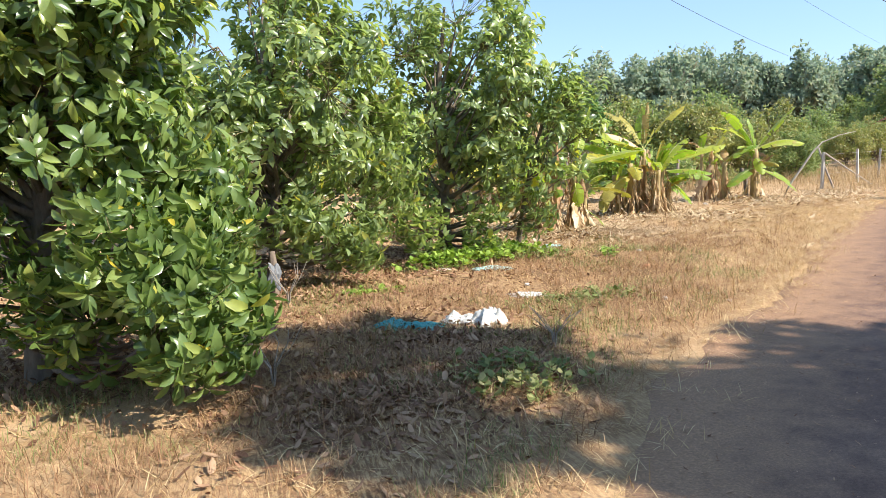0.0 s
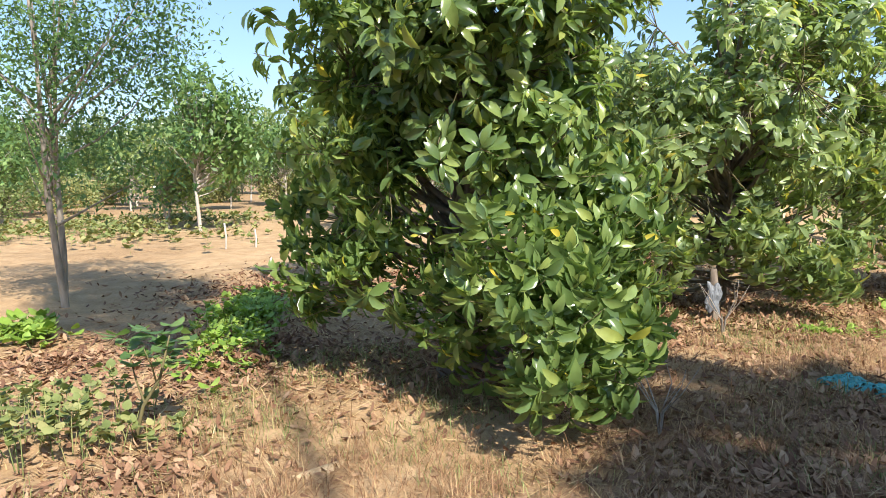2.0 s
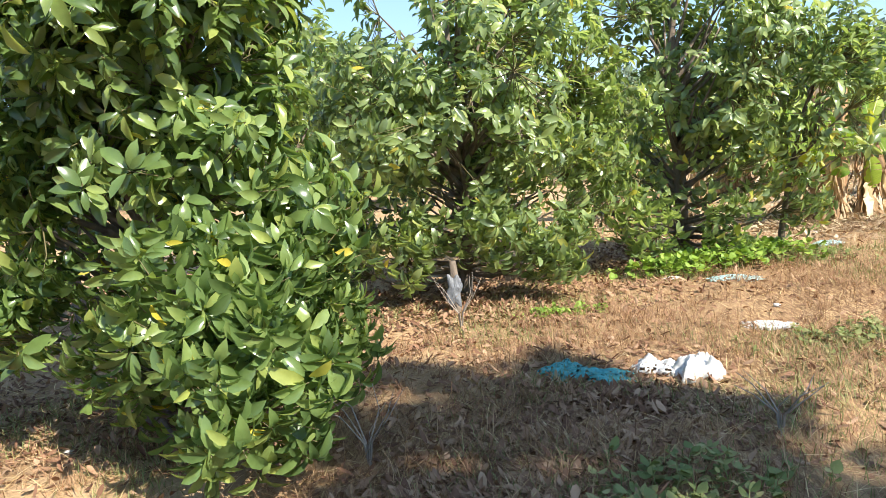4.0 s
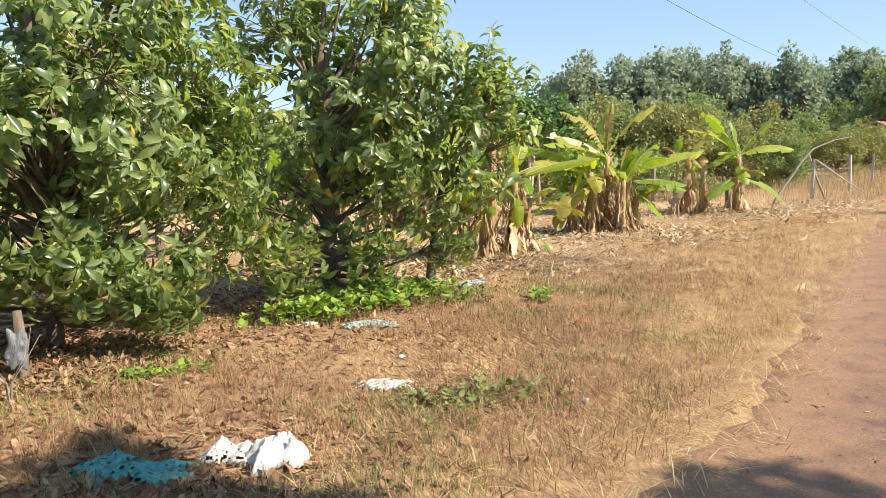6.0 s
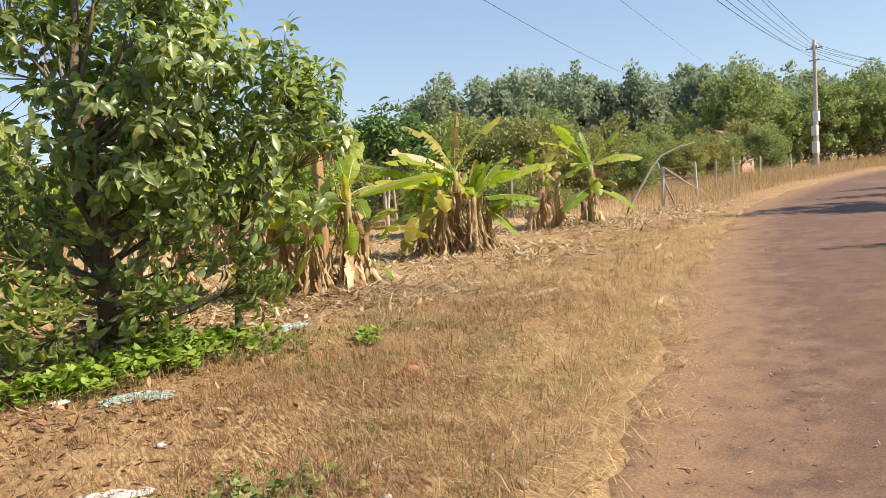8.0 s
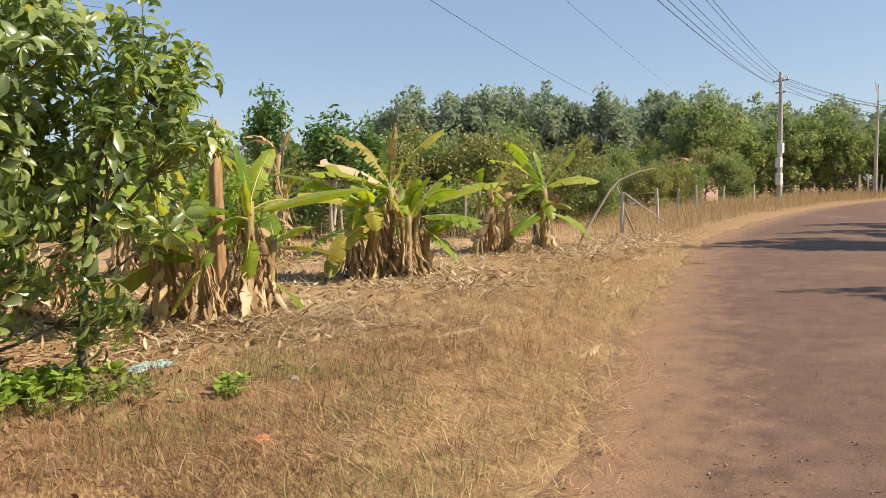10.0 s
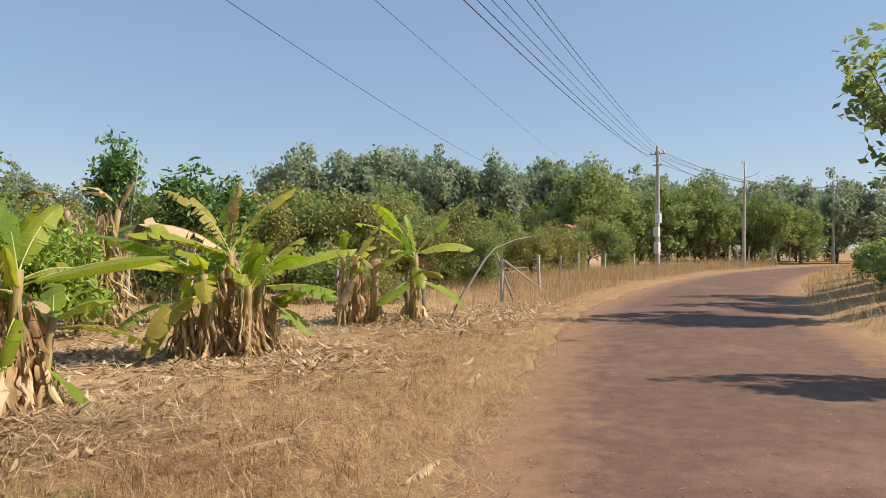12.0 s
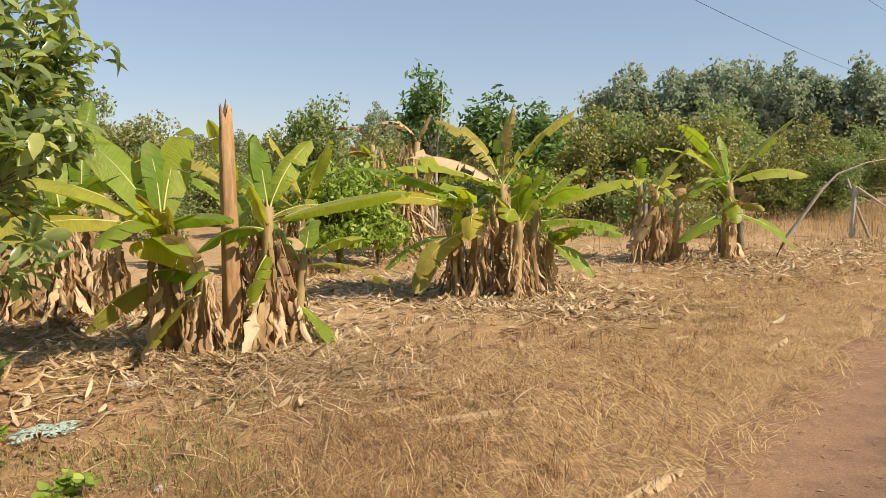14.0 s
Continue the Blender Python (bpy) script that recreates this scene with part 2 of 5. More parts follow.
def mesh_np(name, verts, tris, mat):
    """A mesh from numpy arrays of vertices and triangles."""
    me = bpy.data.meshes.new(name)
    verts, tris = np.asarray(verts, np.float32), np.asarray(tris, np.int32)
    me.vertices.add(len(verts))
    me.vertices.foreach_set("co", verts.ravel())
    me.loops.add(tris.size)
    me.loops.foreach_set("vertex_index", tris.ravel())
    me.polygons.add(len(tris))
    me.polygons.foreach_set("loop_start", np.arange(0, tris.size, 3, dtype=np.int32))
    me.update(calc_edges=True)
    me.polygons.foreach_set("use_smooth", np.ones(len(tris), bool))
    me.materials.append(mat)
    return me


def empty(name, x, y, z=0.0, rz=0.0):
    ob = new(name)
    ob.matrix_world = pose(x, y, z, 0, 0, rz)
    return ob


def child(name, me, parent, label=""):
    ob = new(name, me)
    ob.parent = parent
    return tagged(ob, label)


def part(name, bm, mat, parent=None, label="", smooth=True):
    me = bpy.data.meshes.new(name)
    bm.to_mesh(me)
    bm.free()
    if smooth:
        for p in me.polygons:
            p.use_smooth = True
    me.materials.append(mat)
    ob = new(name, me)
    if parent:
        ob.parent = parent
    return tagged(ob, label)


def unit(v):
    return v / np.maximum(np.linalg.norm(v, axis=-1, keepdims=True), 1e-6)


def tubes(segments, sides=6):
    """Tapered tubes: each item is (points, radii)."""
    V, T, off = [], [], 0
    ang = np.linspace(0, 2 * np.pi, sides, endpoint=False)
    for pts, rad in segments:
        pts, rad = np.asarray(pts, float), np.asarray(rad, float)
        n = len(pts)
        d = unit(np.gradient(pts, axis=0))
        ref = np.where(np.abs(d[:, 2:3]) > 0.9, np.array([[1.0, 0, 0]]), np.array([[0, 0, 1.0]]))
        u = unit(np.cross(d, ref))
        w = np.cross(d, u)
        ring = pts[:, None] + rad[:, None, None] * (np.cos(ang)[None, :, None] * u[:, None] + np.sin(ang)[None, :, None] * w[:, None])
        V.append(ring.reshape(-1, 3))
        for i in range(n - 1):
            for j in range(sides):
                a, b = off + i * sides + j, off + i * sides + (j + 1) % sides
                c, e = a + sides, b + sides
                T += [(a, b, e), (a, e, c)]
        V.append(pts[-1:])
        tip = off + n * sides
        for j in range(sides):
            T.append((off + (n - 1) * sides + j, off + (n - 1) * sides + (j + 1) % sides, tip))
        off += n * sides + 1
    return np.concatenate(V), np.array(T)


LEAF_TRIS = np.array([(0, 2, 1), (0, 3, 2), (1, 2, 5), (1, 5, 4), (2, 3, 6), (2, 6, 5), (4, 5, 8), (4, 8, 7), (5, 6, 9), (5, 9, 8), (7, 8, 10), (8, 9, 10)])


def leaf_cloud(base, way, side, length, width, droop=0.25, fold=0.25):
    """Oval pointed leaves, folded along the midrib and bent down towards the tip."""
    n = len(base)
    way, side = unit(way), unit(side)
    up = np.cross(side, way)
    L, W = np.asarray(length).reshape(-1, 1), np.asarray(width).reshape(-1, 1)
    dr = np.asarray(droop).reshape(-1, 1) * np.ones((n, 1))

    def at(s, lift, across):
        return base + way * L * s * (1 - 0.3 * dr * s) + up * (-dr * L * s * s + lift * W) + side * W * across
    v = np.stack([base, at(0.22, fold * 0.35, -0.31), at(0.22, 0, 0), at(0.22, fold * 0.35, 0.31),
                  at(0.52, fold * 0.5, -0.5), at(0.52, 0, 0), at(0.52, fold * 0.5, 0.5),
                  at(0.81, fold * 0.4, -0.36), at(0.81, 0, 0), at(0.81, fold * 0.4, 0.36), at(1.0, 0, 0)], axis=1)
    t = (np.arange(n) * 11)[:, None, None] + LEAF_TRIS[None]
    return v.reshape(-1, 3), t.reshape(-1, 3)


def small_leaves(centre, way, side, length, width):
    """Cheap diamond leaves of two triangles for distant crowns."""
    n = len(centre)
    way, side = unit(way), unit(side)
    L, W = np.asarray(length).reshape(-1, 1), np.asarray(width).reshape(-1, 1)
    v = np.stack([centre - way * L / 2, centre + side * W / 2, centre + way * L / 2, centre - side * W / 2], axis=1)
    t = (np.arange(n) * 4)[:, None, None] + np.array([(0, 1, 2), (0, 2, 3)])[None]
    return v.reshape(-1, 3), t.reshape(-1, 3)


def blades(xy, z, height, width, lean, r, a=None):
    """Grass blades of three triangles, bending over as they rise."""
    n = len(xy)
    a = r.uniform(0, 2 * np.pi, n) if a is None else a
    d = np.stack([np.cos(a), np.sin(a), np.zeros(n)], 1)
    s = np.stack([-np.sin(a), np.cos(a), np.zeros(n)], 1)
    base = np.column_stack([xy, z])
    h, ln = np.asarray(height).reshape(-1, 1), np.asarray(lean).reshape(-1, 1)
    w = np.asarray(width).reshape(-1, 1)
    upv = np.array([[0, 0, 1.0]])
    mid = base + d * h * ln * 0.45 + upv * h * np.sqrt(np.maximum(0.004, 1 - ln ** 2)) * 0.6
    tip = base + d * h * ln + upv * h * np.sqrt(np.maximum(0.002, 1 - ln ** 2)) * 0.9
    v = np.stack([base - s * w / 2, base + s * w / 2, mid + s * w * 0.4, mid - s * w * 0.4, tip], 1)
    t = (np.arange(n) * 5)[:, None, None] + np.array([(0, 1, 2), (0, 2, 3), (3, 2, 4)])[None]
    return v.reshape(-1, 3), t.reshape(-1, 3)


def join(chunks):
    V, T, off = [], [], 0
    for v, t in chunks:
        V.append(v)
        T.append(t + off)
        off += len(v)
    return np.concatenate(V), np.concatenate(T)


# ---- ground and road ----
EDGE_KEYS = np.array([(-60, -64), (-20, -21), (-6, -5.0), (0.77, 1.5), (2.25, 2.92), (3.9, 4.25), (6.2, 6.0), (9.3, 8.55), (13.6, 11.75),
                      (19.1, 15.4), (31.2, 21.4), (45, 26.6), (58, 29.6), (76, 31.4), (100, 30), (160, 18)], float)


def catmull(keys, step):
    out = []
    P = np.vstack([2 * keys[0] - keys[1], keys, 2 * keys[-1] - keys[-2]])
    for i in range(1, len(P) - 2):
        p0, p1, p2, p3 = P[i - 1:i + 3]
        n = max(2, int(np.linalg.norm(p2 - p1) / step))
        for t in np.linspace(0, 1, n, endpoint=False):
            m1, m2 = (p2 - p0) / 2 * min(1, np.linalg.norm(p2 - p1) / max(1e-6, np.linalg.norm(p2 - p0) / 2)), (p3 - p1) / 2 * min(1, np.linalg.norm(p2 - p1) / max(1e-6, np.linalg.norm(p3 - p1) / 2))
            out.append((2 * t ** 3 - 3 * t ** 2 + 1) * p1 + (t ** 3 - 2 * t ** 2 + t) * m1 + (-2 * t ** 3 + 3 * t ** 2) * p2 + (t ** 3 - t ** 2) * m2)
    out.append(P[-2])
    return np.array(out)


EDGE = catmull(EDGE_KEYS, 0.15)
TAN = unit(np.gradient(EDGE, axis=0))
LEFT = np.stack([-TAN[:, 1], TAN[:, 0]], 1)
ROAD_W = 5.2
EDGE_LO, TAN_LO, LEFT_LO = EDGE[::2], TAN[::2], LEFT[::2]


def off_road(xy):
    """Metres to the left of the road's left edge (negative on the road)."""
    xy = np.atleast_2d(xy).astype(float)
    out = np.empty(len(xy))
    for i in range(0, len(xy), 4000):
        q = xy[i:i + 4000]
        d2 = ((q[:, None] - EDGE_LO[None]) ** 2).sum(2)
        k = d2.argmin(1)
        out[i:i + 4000] = ((q - EDGE_LO[k]) * LEFT_LO[k]).sum(1)
    return out


OGX, OGY = np.arange(-12, 66, 0.2), np.arange(-8, 44, 0.2)
OG = off_road(np.column_stack([m.ravel() for m in np.meshgrid(OGX, OGY)])).reshape(len(OGY), len(OGX))


def off_near(xy):
    """The same by a lookup table, for the ground near the walk."""
    u = np.clip((xy[:, 0] + 12) / 0.2, 0, len(OGX) - 1.001)
    v = np.clip((xy[:, 1] + 8) / 0.2, 0, len(OGY) - 1.001)
    i, j = u.astype(int), v.astype(int)
    fu, fv = u - i, v - j
    return (OG[j, i] * (1 - fu) + OG[j, i + 1] * fu) * (1 - fv) + (OG[j + 1, i] * (1 - fu) + OG[j + 1, i + 1] * fu) * fv


def along_road(s_off, k):
    return EDGE[k] + LEFT[k] * np.asarray(s_off)[:, None]


def wobble(x, y):
    return (0.030 * np.sin(x * 1.9 + 1.3 * np.sin(y * 0.9)) * np.sin(y * 2.3 + 0.7) + 0.022 * np.sin(x * 4.7 + y * 2.1) * np.sin(y * 5.3 - x * 1.7)
            + 0.05 * np.sin(x * 0.55 + 1) * np.sin(y * 0.48))


def height(xy, off=None):
    xy = np.atleast_2d(xy)
    off = off_road(xy) if off is None else off
    calm = np.clip(np.maximum(off, -ROAD_W - off) / 1.2, 0, 1)
    z = wobble(xy[:, 0], xy[:, 1]) * calm
    # low bank of swept straw and earth across the verge, and a mound past the road's far side
    z = z + 0.03 * np.exp(-((off - 1.0) / 0.45) ** 2)
    far = -ROAD_W - off
    z = z + 0.5 * np.clip(far / 2.0, 0, 1) * np.clip((xy[:, 0] - 15) / 6, 0, 1) * np.clip((60 - xy[:, 0]) / 20, 0, 1)
    inside = np.clip(np.minimum(-off, ROAD_W + off) / 0.25, 0, 1)
    return z - 0.06 * inside


def spread(lo, hi, step, far, grow=1.22):
    mid = list(np.arange(lo, hi + step / 2, step))
    a, s = [], step
    x = lo
    while x > -far:
        s *= grow
        x -= s
        a.append(x)
    b, s, x = [], step, mid[-1]
    while x < far:
        s *= grow
        x += s
        b.append(x)
    return np.array(a[::-1] + mid + b)


gx, gy = spread(-9, 24, 0.14, 1500), spread(-3, 22, 0.14, 1500)
GX, GY = np.meshgrid(gx, gy)
gxy = np.column_stack([GX.ravel(), GY.ravel()])
goff = off_road(gxy)
gz = height(gxy, goff)
nx, ny = len(gx), len(gy)
ii = (np.arange(ny - 1)[:, None] * nx + np.arange(nx - 1)[None]).ravel()
gt = np.concatenate([np.column_stack([ii, ii + 1, ii + nx + 1]), np.column_stack([ii, ii + nx + 1, ii + nx])])
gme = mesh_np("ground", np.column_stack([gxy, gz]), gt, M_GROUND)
litter_shade = np.zeros(len(gxy))
# the circles at (-8, 8) and (-10.5, 10.5) paint tree shade onto the clearing
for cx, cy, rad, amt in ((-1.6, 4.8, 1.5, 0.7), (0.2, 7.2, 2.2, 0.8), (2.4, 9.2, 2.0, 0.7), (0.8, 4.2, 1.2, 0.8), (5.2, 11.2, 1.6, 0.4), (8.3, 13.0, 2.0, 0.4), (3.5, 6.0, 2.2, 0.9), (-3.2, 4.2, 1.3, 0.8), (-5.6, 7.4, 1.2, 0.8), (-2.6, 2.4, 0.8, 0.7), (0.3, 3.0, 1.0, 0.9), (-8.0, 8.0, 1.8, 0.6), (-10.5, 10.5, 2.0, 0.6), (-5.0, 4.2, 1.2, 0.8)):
    litter_shade = np.maximum(litter_shade, amt * np.exp(-((gxy[:, 0] - cx) ** 2 + (gxy[:, 1] - cy) ** 2) / rad ** 2))
litter_shade = np.maximum(litter_shade, 0.95 * np.exp(-((goff - 1.5) / 1.7) ** 2))
litter_shade = np.maximum(litter_shade, 0.5 * np.clip((np.hypot(gxy[:, 0], gxy[:, 1]) - 22) / 10, 0, 1))
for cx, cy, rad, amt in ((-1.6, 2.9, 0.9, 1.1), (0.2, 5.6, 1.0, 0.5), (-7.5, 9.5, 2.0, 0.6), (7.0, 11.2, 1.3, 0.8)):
    litter_shade = litter_shade - amt * np.exp(-((gxy[:, 0] - cx) ** 2 + (gxy[:, 1] - cy) ** 2) / rad ** 2)
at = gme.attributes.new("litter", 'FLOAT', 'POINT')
at.data.foreach_set("value", litter_shade.astype(np.float32))
ground = tagged(new("ground", gme), "dry reddish sandy soil with straw, leaf litter and painted shade patches", "ground", kind="structure")

across = np.array([0.10, 0.0, -0.12, -0.3, -0.6, -1.1, -1.8, -2.6, -3.4, -4.1, -4.6, -4.9, -5.08, -5.2, -5.3])
ek = EDGE[:, None] + LEFT[:, None] * across[None, :, None]
jag = np.random.default_rng(3).normal(size=len(EDGE) + 40)
rag = 0.34 * np.convolve(jag, np.ones(21) / 21, 'same')[20:-20] + 0.13 * np.convolve(jag[::-1], np.ones(5) / 5, 'same')[20:-20]
ek[:, :3] += (LEFT * rag[:, None])[:, None]
ek[:, -3:] += (LEFT * rag[::-1][:, None])[:, None]
rz = np.interp(across, [-5.3, -5.2, -2.6, 0.0, 0.10], [-0.05, 0.003, 0.055, 0.003, -0.05])
rv = np.concatenate([ek, np.broadcast_to(rz[None, :, None], (*ek.shape[:2], 1))], 2)
na = len(across)
ri = (np.arange(len(EDGE) - 1)[:, None] * na + np.arange(na - 1)[None]).ravel()
rt = np.concatenate([np.column_stack([ri, ri + na + 1, ri + 1]), np.column_stack([ri, ri + na, ri + na + 1])])
rme = mesh_np("road", rv.reshape(-1, 3), rt, M_ROAD)
ev = np.clip(1 - np.minimum(-across, ROAD_W + across) / 1.5, 0, 1)
at = rme.attributes.new("edge", 'FLOAT', 'POINT')
at.data.foreach_set("value", np.tile(ev, len(EDGE)).astype(np.float32))
road = tagged(new("road", rme), "worn reddish-brown asphalt lane with dusty straw-strewn edges", "road", kind="structure")


# ---- trees ----
def crown_points(n, r, rx, rz, shell=0.55, lumps=5, flat=0.0):
    """Points in an uneven crown made of overlapping lumps, centred on the origin."""
    dirs = unit(r.normal(size=(lumps, 3)))
    cen = dirs * np.array([rx * 0.45, rx * 0.45, rz * 0.45])
    rad = r.uniform(0.5, 0.68, lumps)
    k = r.integers(0, lumps, n)
    p = unit(r.normal(size=(n, 3))) * (shell + (1 - shell) * r.random((n, 1)) ** 0.5)
    return cen[k] + p * rad[k][:, None] * np.array([rx, rx, rz])


def clumpy_points(n, r, rx, rz, lumps=26):
    """Points in many small separate lumps spread through a crown, with gaps between."""
    d = unit(r.normal(size=(lumps, 3))) * r.uniform(0.35, 0.82, (lumps, 1))
    rad = r.uniform(0.18, 0.40, lumps)
    k = r.choice(lumps, n, p=rad ** 2 / (rad ** 2).sum())
    p = unit(r.normal(size=(n, 3))) * (0.4 + 0.6 * r.random((n, 1)) ** 0.5)
    return (d[k] + p * rad[k][:, None]) * np.array([rx, rx, rz])


def branch_path(a, b, r, sag=0.1, n=5):
    t = np.linspace(0, 1, n)[:, None]
    p = a + (b - a) * t
    k = np.linalg.norm(b - a)
    p += np.sin(t * np.pi) * (r.normal(size=(1, 3)) * sag * k * 0.5 + np.array([[0, 0, -sag * k * 0.4]]))
    return p


def orchard_tree(x, y, top, rx, low, seed, clusters, leaf=0.16, per=11, lean=(0, 0), trunk_r=0.06, name="orchard_tree", label="", mats=None, extra=(), limb_parts=True):
    """Broad-leaved fruit tree: trunk, limbs, twigs and whorls of pointed leaves at the twig ends."""
    r = np.random.default_rng(seed)
    tree = empty(name, x, y, float(height([(x, y)])[0]))
    tagged(tree, label or "leafy orchard tree with glossy dark green pointed leaves", "tree", "orchard trees")
    mid = np.array([lean[0], lean[1], (top + low) / 2])
    pts = clumpy_points(clusters, r, rx, (top - low) / 2) + mid
    for _ in range(max(6, clusters // 32)):
        d = unit(r.normal(size=3) * np.array([1, 1, 0.6]) + np.array([0, 0, 0.45]))
        start = mid + d * np.array([rx, rx, (top - low) / 2]) * 0.72
        shoot = unit(d * 0.6 + np.array([0, 0, 0.7]) + r.normal(size=3) * 0.25)
        m = int(r.integers(3, 6))
        pts = np.vstack([pts, start + shoot * (np.arange(m)[:, None] * 0.13 + 0.1)])
    for ex, ey, ez, er, en in extra:
        pts = np.vstack([pts, np.array([ex, ey, ez]) + unit(r.normal(size=(en, 3))) * er * r.random((en, 1)) ** 0.4])
    pts[:, 2] = np.maximum(pts[:, 2], 0.12 + 0.15 * r.random(len(pts)))
    lt = trunk_r
    zs = np.linspace(-0.05, top * 0.82, 9)
    tr = np.column_stack([lean[0] * (np.maximum(zs, 0) / top) ** 1.5 + 0.05 * np.sin(zs * 2 + seed), lean[1] * (np.maximum(zs, 0) / top) ** 1.5 + 0.05 * np.cos(zs * 1.7 + seed), zs])
    child("trunk", mesh_np("trunk", *tubes([(tr, np.linspace(lt * 1.25, lt * 0.25, 9))], 9), M_BARK), tree)
    # limbs reach out to knots, twigs from the nearest knot to each whorl
    knots = pts[r.choice(len(pts), max(6, len(pts) // 9), replace=False)] * 1.0
    axis = np.column_stack([np.interp(knots[:, 2] * 0.6, zs, tr[:, 0]), np.interp(knots[:, 2] * 0.6, zs, tr[:, 1]), np.maximum(0.25, knots[:, 2] * 0.6)])
    knots = axis + (knots - axis) * 0.62
    limbs = [(branch_path(a, k, r, 0.12), np.linspace(lt * 0.42, 0.008, 5)) for a, k in zip(axis, knots)]
    if limb_parts:
        for limb in limbs:
            child("limb", mesh_np("limb", *tubes([limb], 6), M_BARK), tree)
    else:
        child("branchwork", mesh_np("branchwork", *tubes(limbs, 6), M_BARK), tree)
    near = ((pts[:, None] - knots[None]) ** 2).sum(2).argmin(1)
    twigs = [(branch_path(knots[j], p, r, 0.08, 3), np.array([0.005, 0.0035, 0.002])) for j, p in zip(near, pts)]
    tagged(child("twigwork", mesh_np("twigwork", *tubes(twigs, 4), M_TWIG), tree), kind="stuff")
    # whorls
    n = len(pts) * per
    c = np.repeat(pts, per, axis=0)
    axis_dir = unit(pts - mid * np.array([1, 1, 0.8]) + np.array([0, 0, 0.35]) + r.normal(size=pts.shape) * 0.35)
    ad = np.repeat(axis_dir, per, axis=0)
    ref = unit(np.cross(ad, r.normal(size=(n, 3))))
    el = r.uniform(-0.45, 1.0, (n, 1))
    way = unit(ref + ad * el + np.array([0, 0, -0.15]) + r.normal(size=(n, 3)) * 0.15)
    base = c - ad * r.uniform(0, 0.15, (n, 1)) + way * 0.014
    side = np.cross(way, ad) + r.normal(size=(n, 3)) * 0.25
    L = leaf * r.uniform(0.6, 1.25, n)
    chunk = leaf_cloud(base, way, side, L, L * r.uniform(0.36, 0.47, n), r.uniform(0.1, 0.75, n), r.uniform(0.25, 0.8, (n, 1)))
    child("crown", mesh_np("crown", *chunk, mats or M_LEAF), tree)
    return tree


LBL = "leafy avocado-like tree with glossy green leaf whorls on dry soil"
orchard_tree(-1.8, 4.45, 4.4, 1.25, 0.5, 11, 760, 0.135, 15, (0.28, 0.0), 0.075, label="dense low-branched orchard tree with large glossy green leaves", mats=M_LEAF_BRIGHT,
             extra=((1.05, -1.15, 0.5, 0.44, 78), (0.8, -0.88, 0.9, 0.47, 68), (-1.1, 0.4, 1.2, 0.6, 50), (1.0, -0.1, 1.2, 0.55, 60), (-0.3, -0.45, 0.75, 0.4, 28), (-0.85, -0.25, 0.75, 0.42, 40), (-0.55, -0.5, 1.6, 0.5, 50), (-0.9, -0.2, 2.3, 0.5, 45), (0.3, -0.7, 2.4, 0.6, 60), (0.5, -0.6, 1.6, 0.5, 45), (1.2, -0.4, 0.5, 0.33, 40), (1.15, -0.45, 1.1, 0.36, 42), (0.35, -0.7, 0.55, 0.38, 36)))
orchard_tree(0.0, 7.75, 4.1, 1.7, 0.35, 12, 800, 0.138, 12, (0.1, 0), 0.06, label="spreading orchard tree with dark green leaves and bare lower limbs",
             extra=((0.9, -0.6, 0.5, 0.42, 60), (0.3, -0.7, 0.75, 0.45, 50), (-1.2, -0.2, 0.9, 0.5, 45), (1.3, 0.1, 1.2, 0.6, 70), (1.5, 0.5, 2.0, 0.6, 60), (-0.6, -0.7, 0.6, 0.4, 40), (-1.3, 0.1, 0.5, 0.4, 35)))
orchard_tree(2.5, 9.05, 4.3, 1.45, 0.3, 13, 560, 0.14, 11, (0.1, -0.1), 0.075, label="upright orchard tree with dark trunk and drooping glossy leaves",
             extra=((1.05, -0.9, 2.6, 0.38, 26), (0.9, -0.7, 1.2, 0.55, 45), (1.2, -0.6, 0.6, 0.35, 22), (-0.9, -0.4, 0.8, 0.6, 45), (-0.5, -0.7, 0.5, 0.42, 32), (0.45, -0.75, 0.55, 0.4, 30)))
orchard_tree(3.6, 8.95, 2.45, 0.62, 0.75, 14, 46, 0.14, 9, (0.5, -0.65), 0.035, label="slender leaning young orchard tree beside the banana clump", extra=((0.4, -0.48, 2.37, 0.22, 11), (0.94, -0.38, 2.32, 0.22, 11), (0.74, -0.34, 1.97, 0.22, 11), (0.31, -0.57, 2.0, 0.22, 11), (0.9, -0.7, 1.9, 0.3, 12)))
orchard_tree(-3.75, 7.0, 3.25, 0.85, 1.1, 15, 190, 0.16, 11, (0.0, 0), 0.06, label=LBL, limb_parts=False)
orchard_tree(-2.4, 9.7, 3.9, 1.3, 0.5, 19, 380, 0.16, 11, (0.0, 0), 0.06, label=LBL, limb_parts=False)
orchard_tree(-1.8, 12.4, 3.6, 1.4, 0.6, 16, 320, 0.16, 10, (0.0, 0), 0.06, label=LBL, limb_parts=False)
orchard_tree(0.6, 13.4, 3.5, 1.35, 0.6, 17, 320, 0.16, 10, (0.0, 0), 0.06, label=LBL, limb_parts=False)


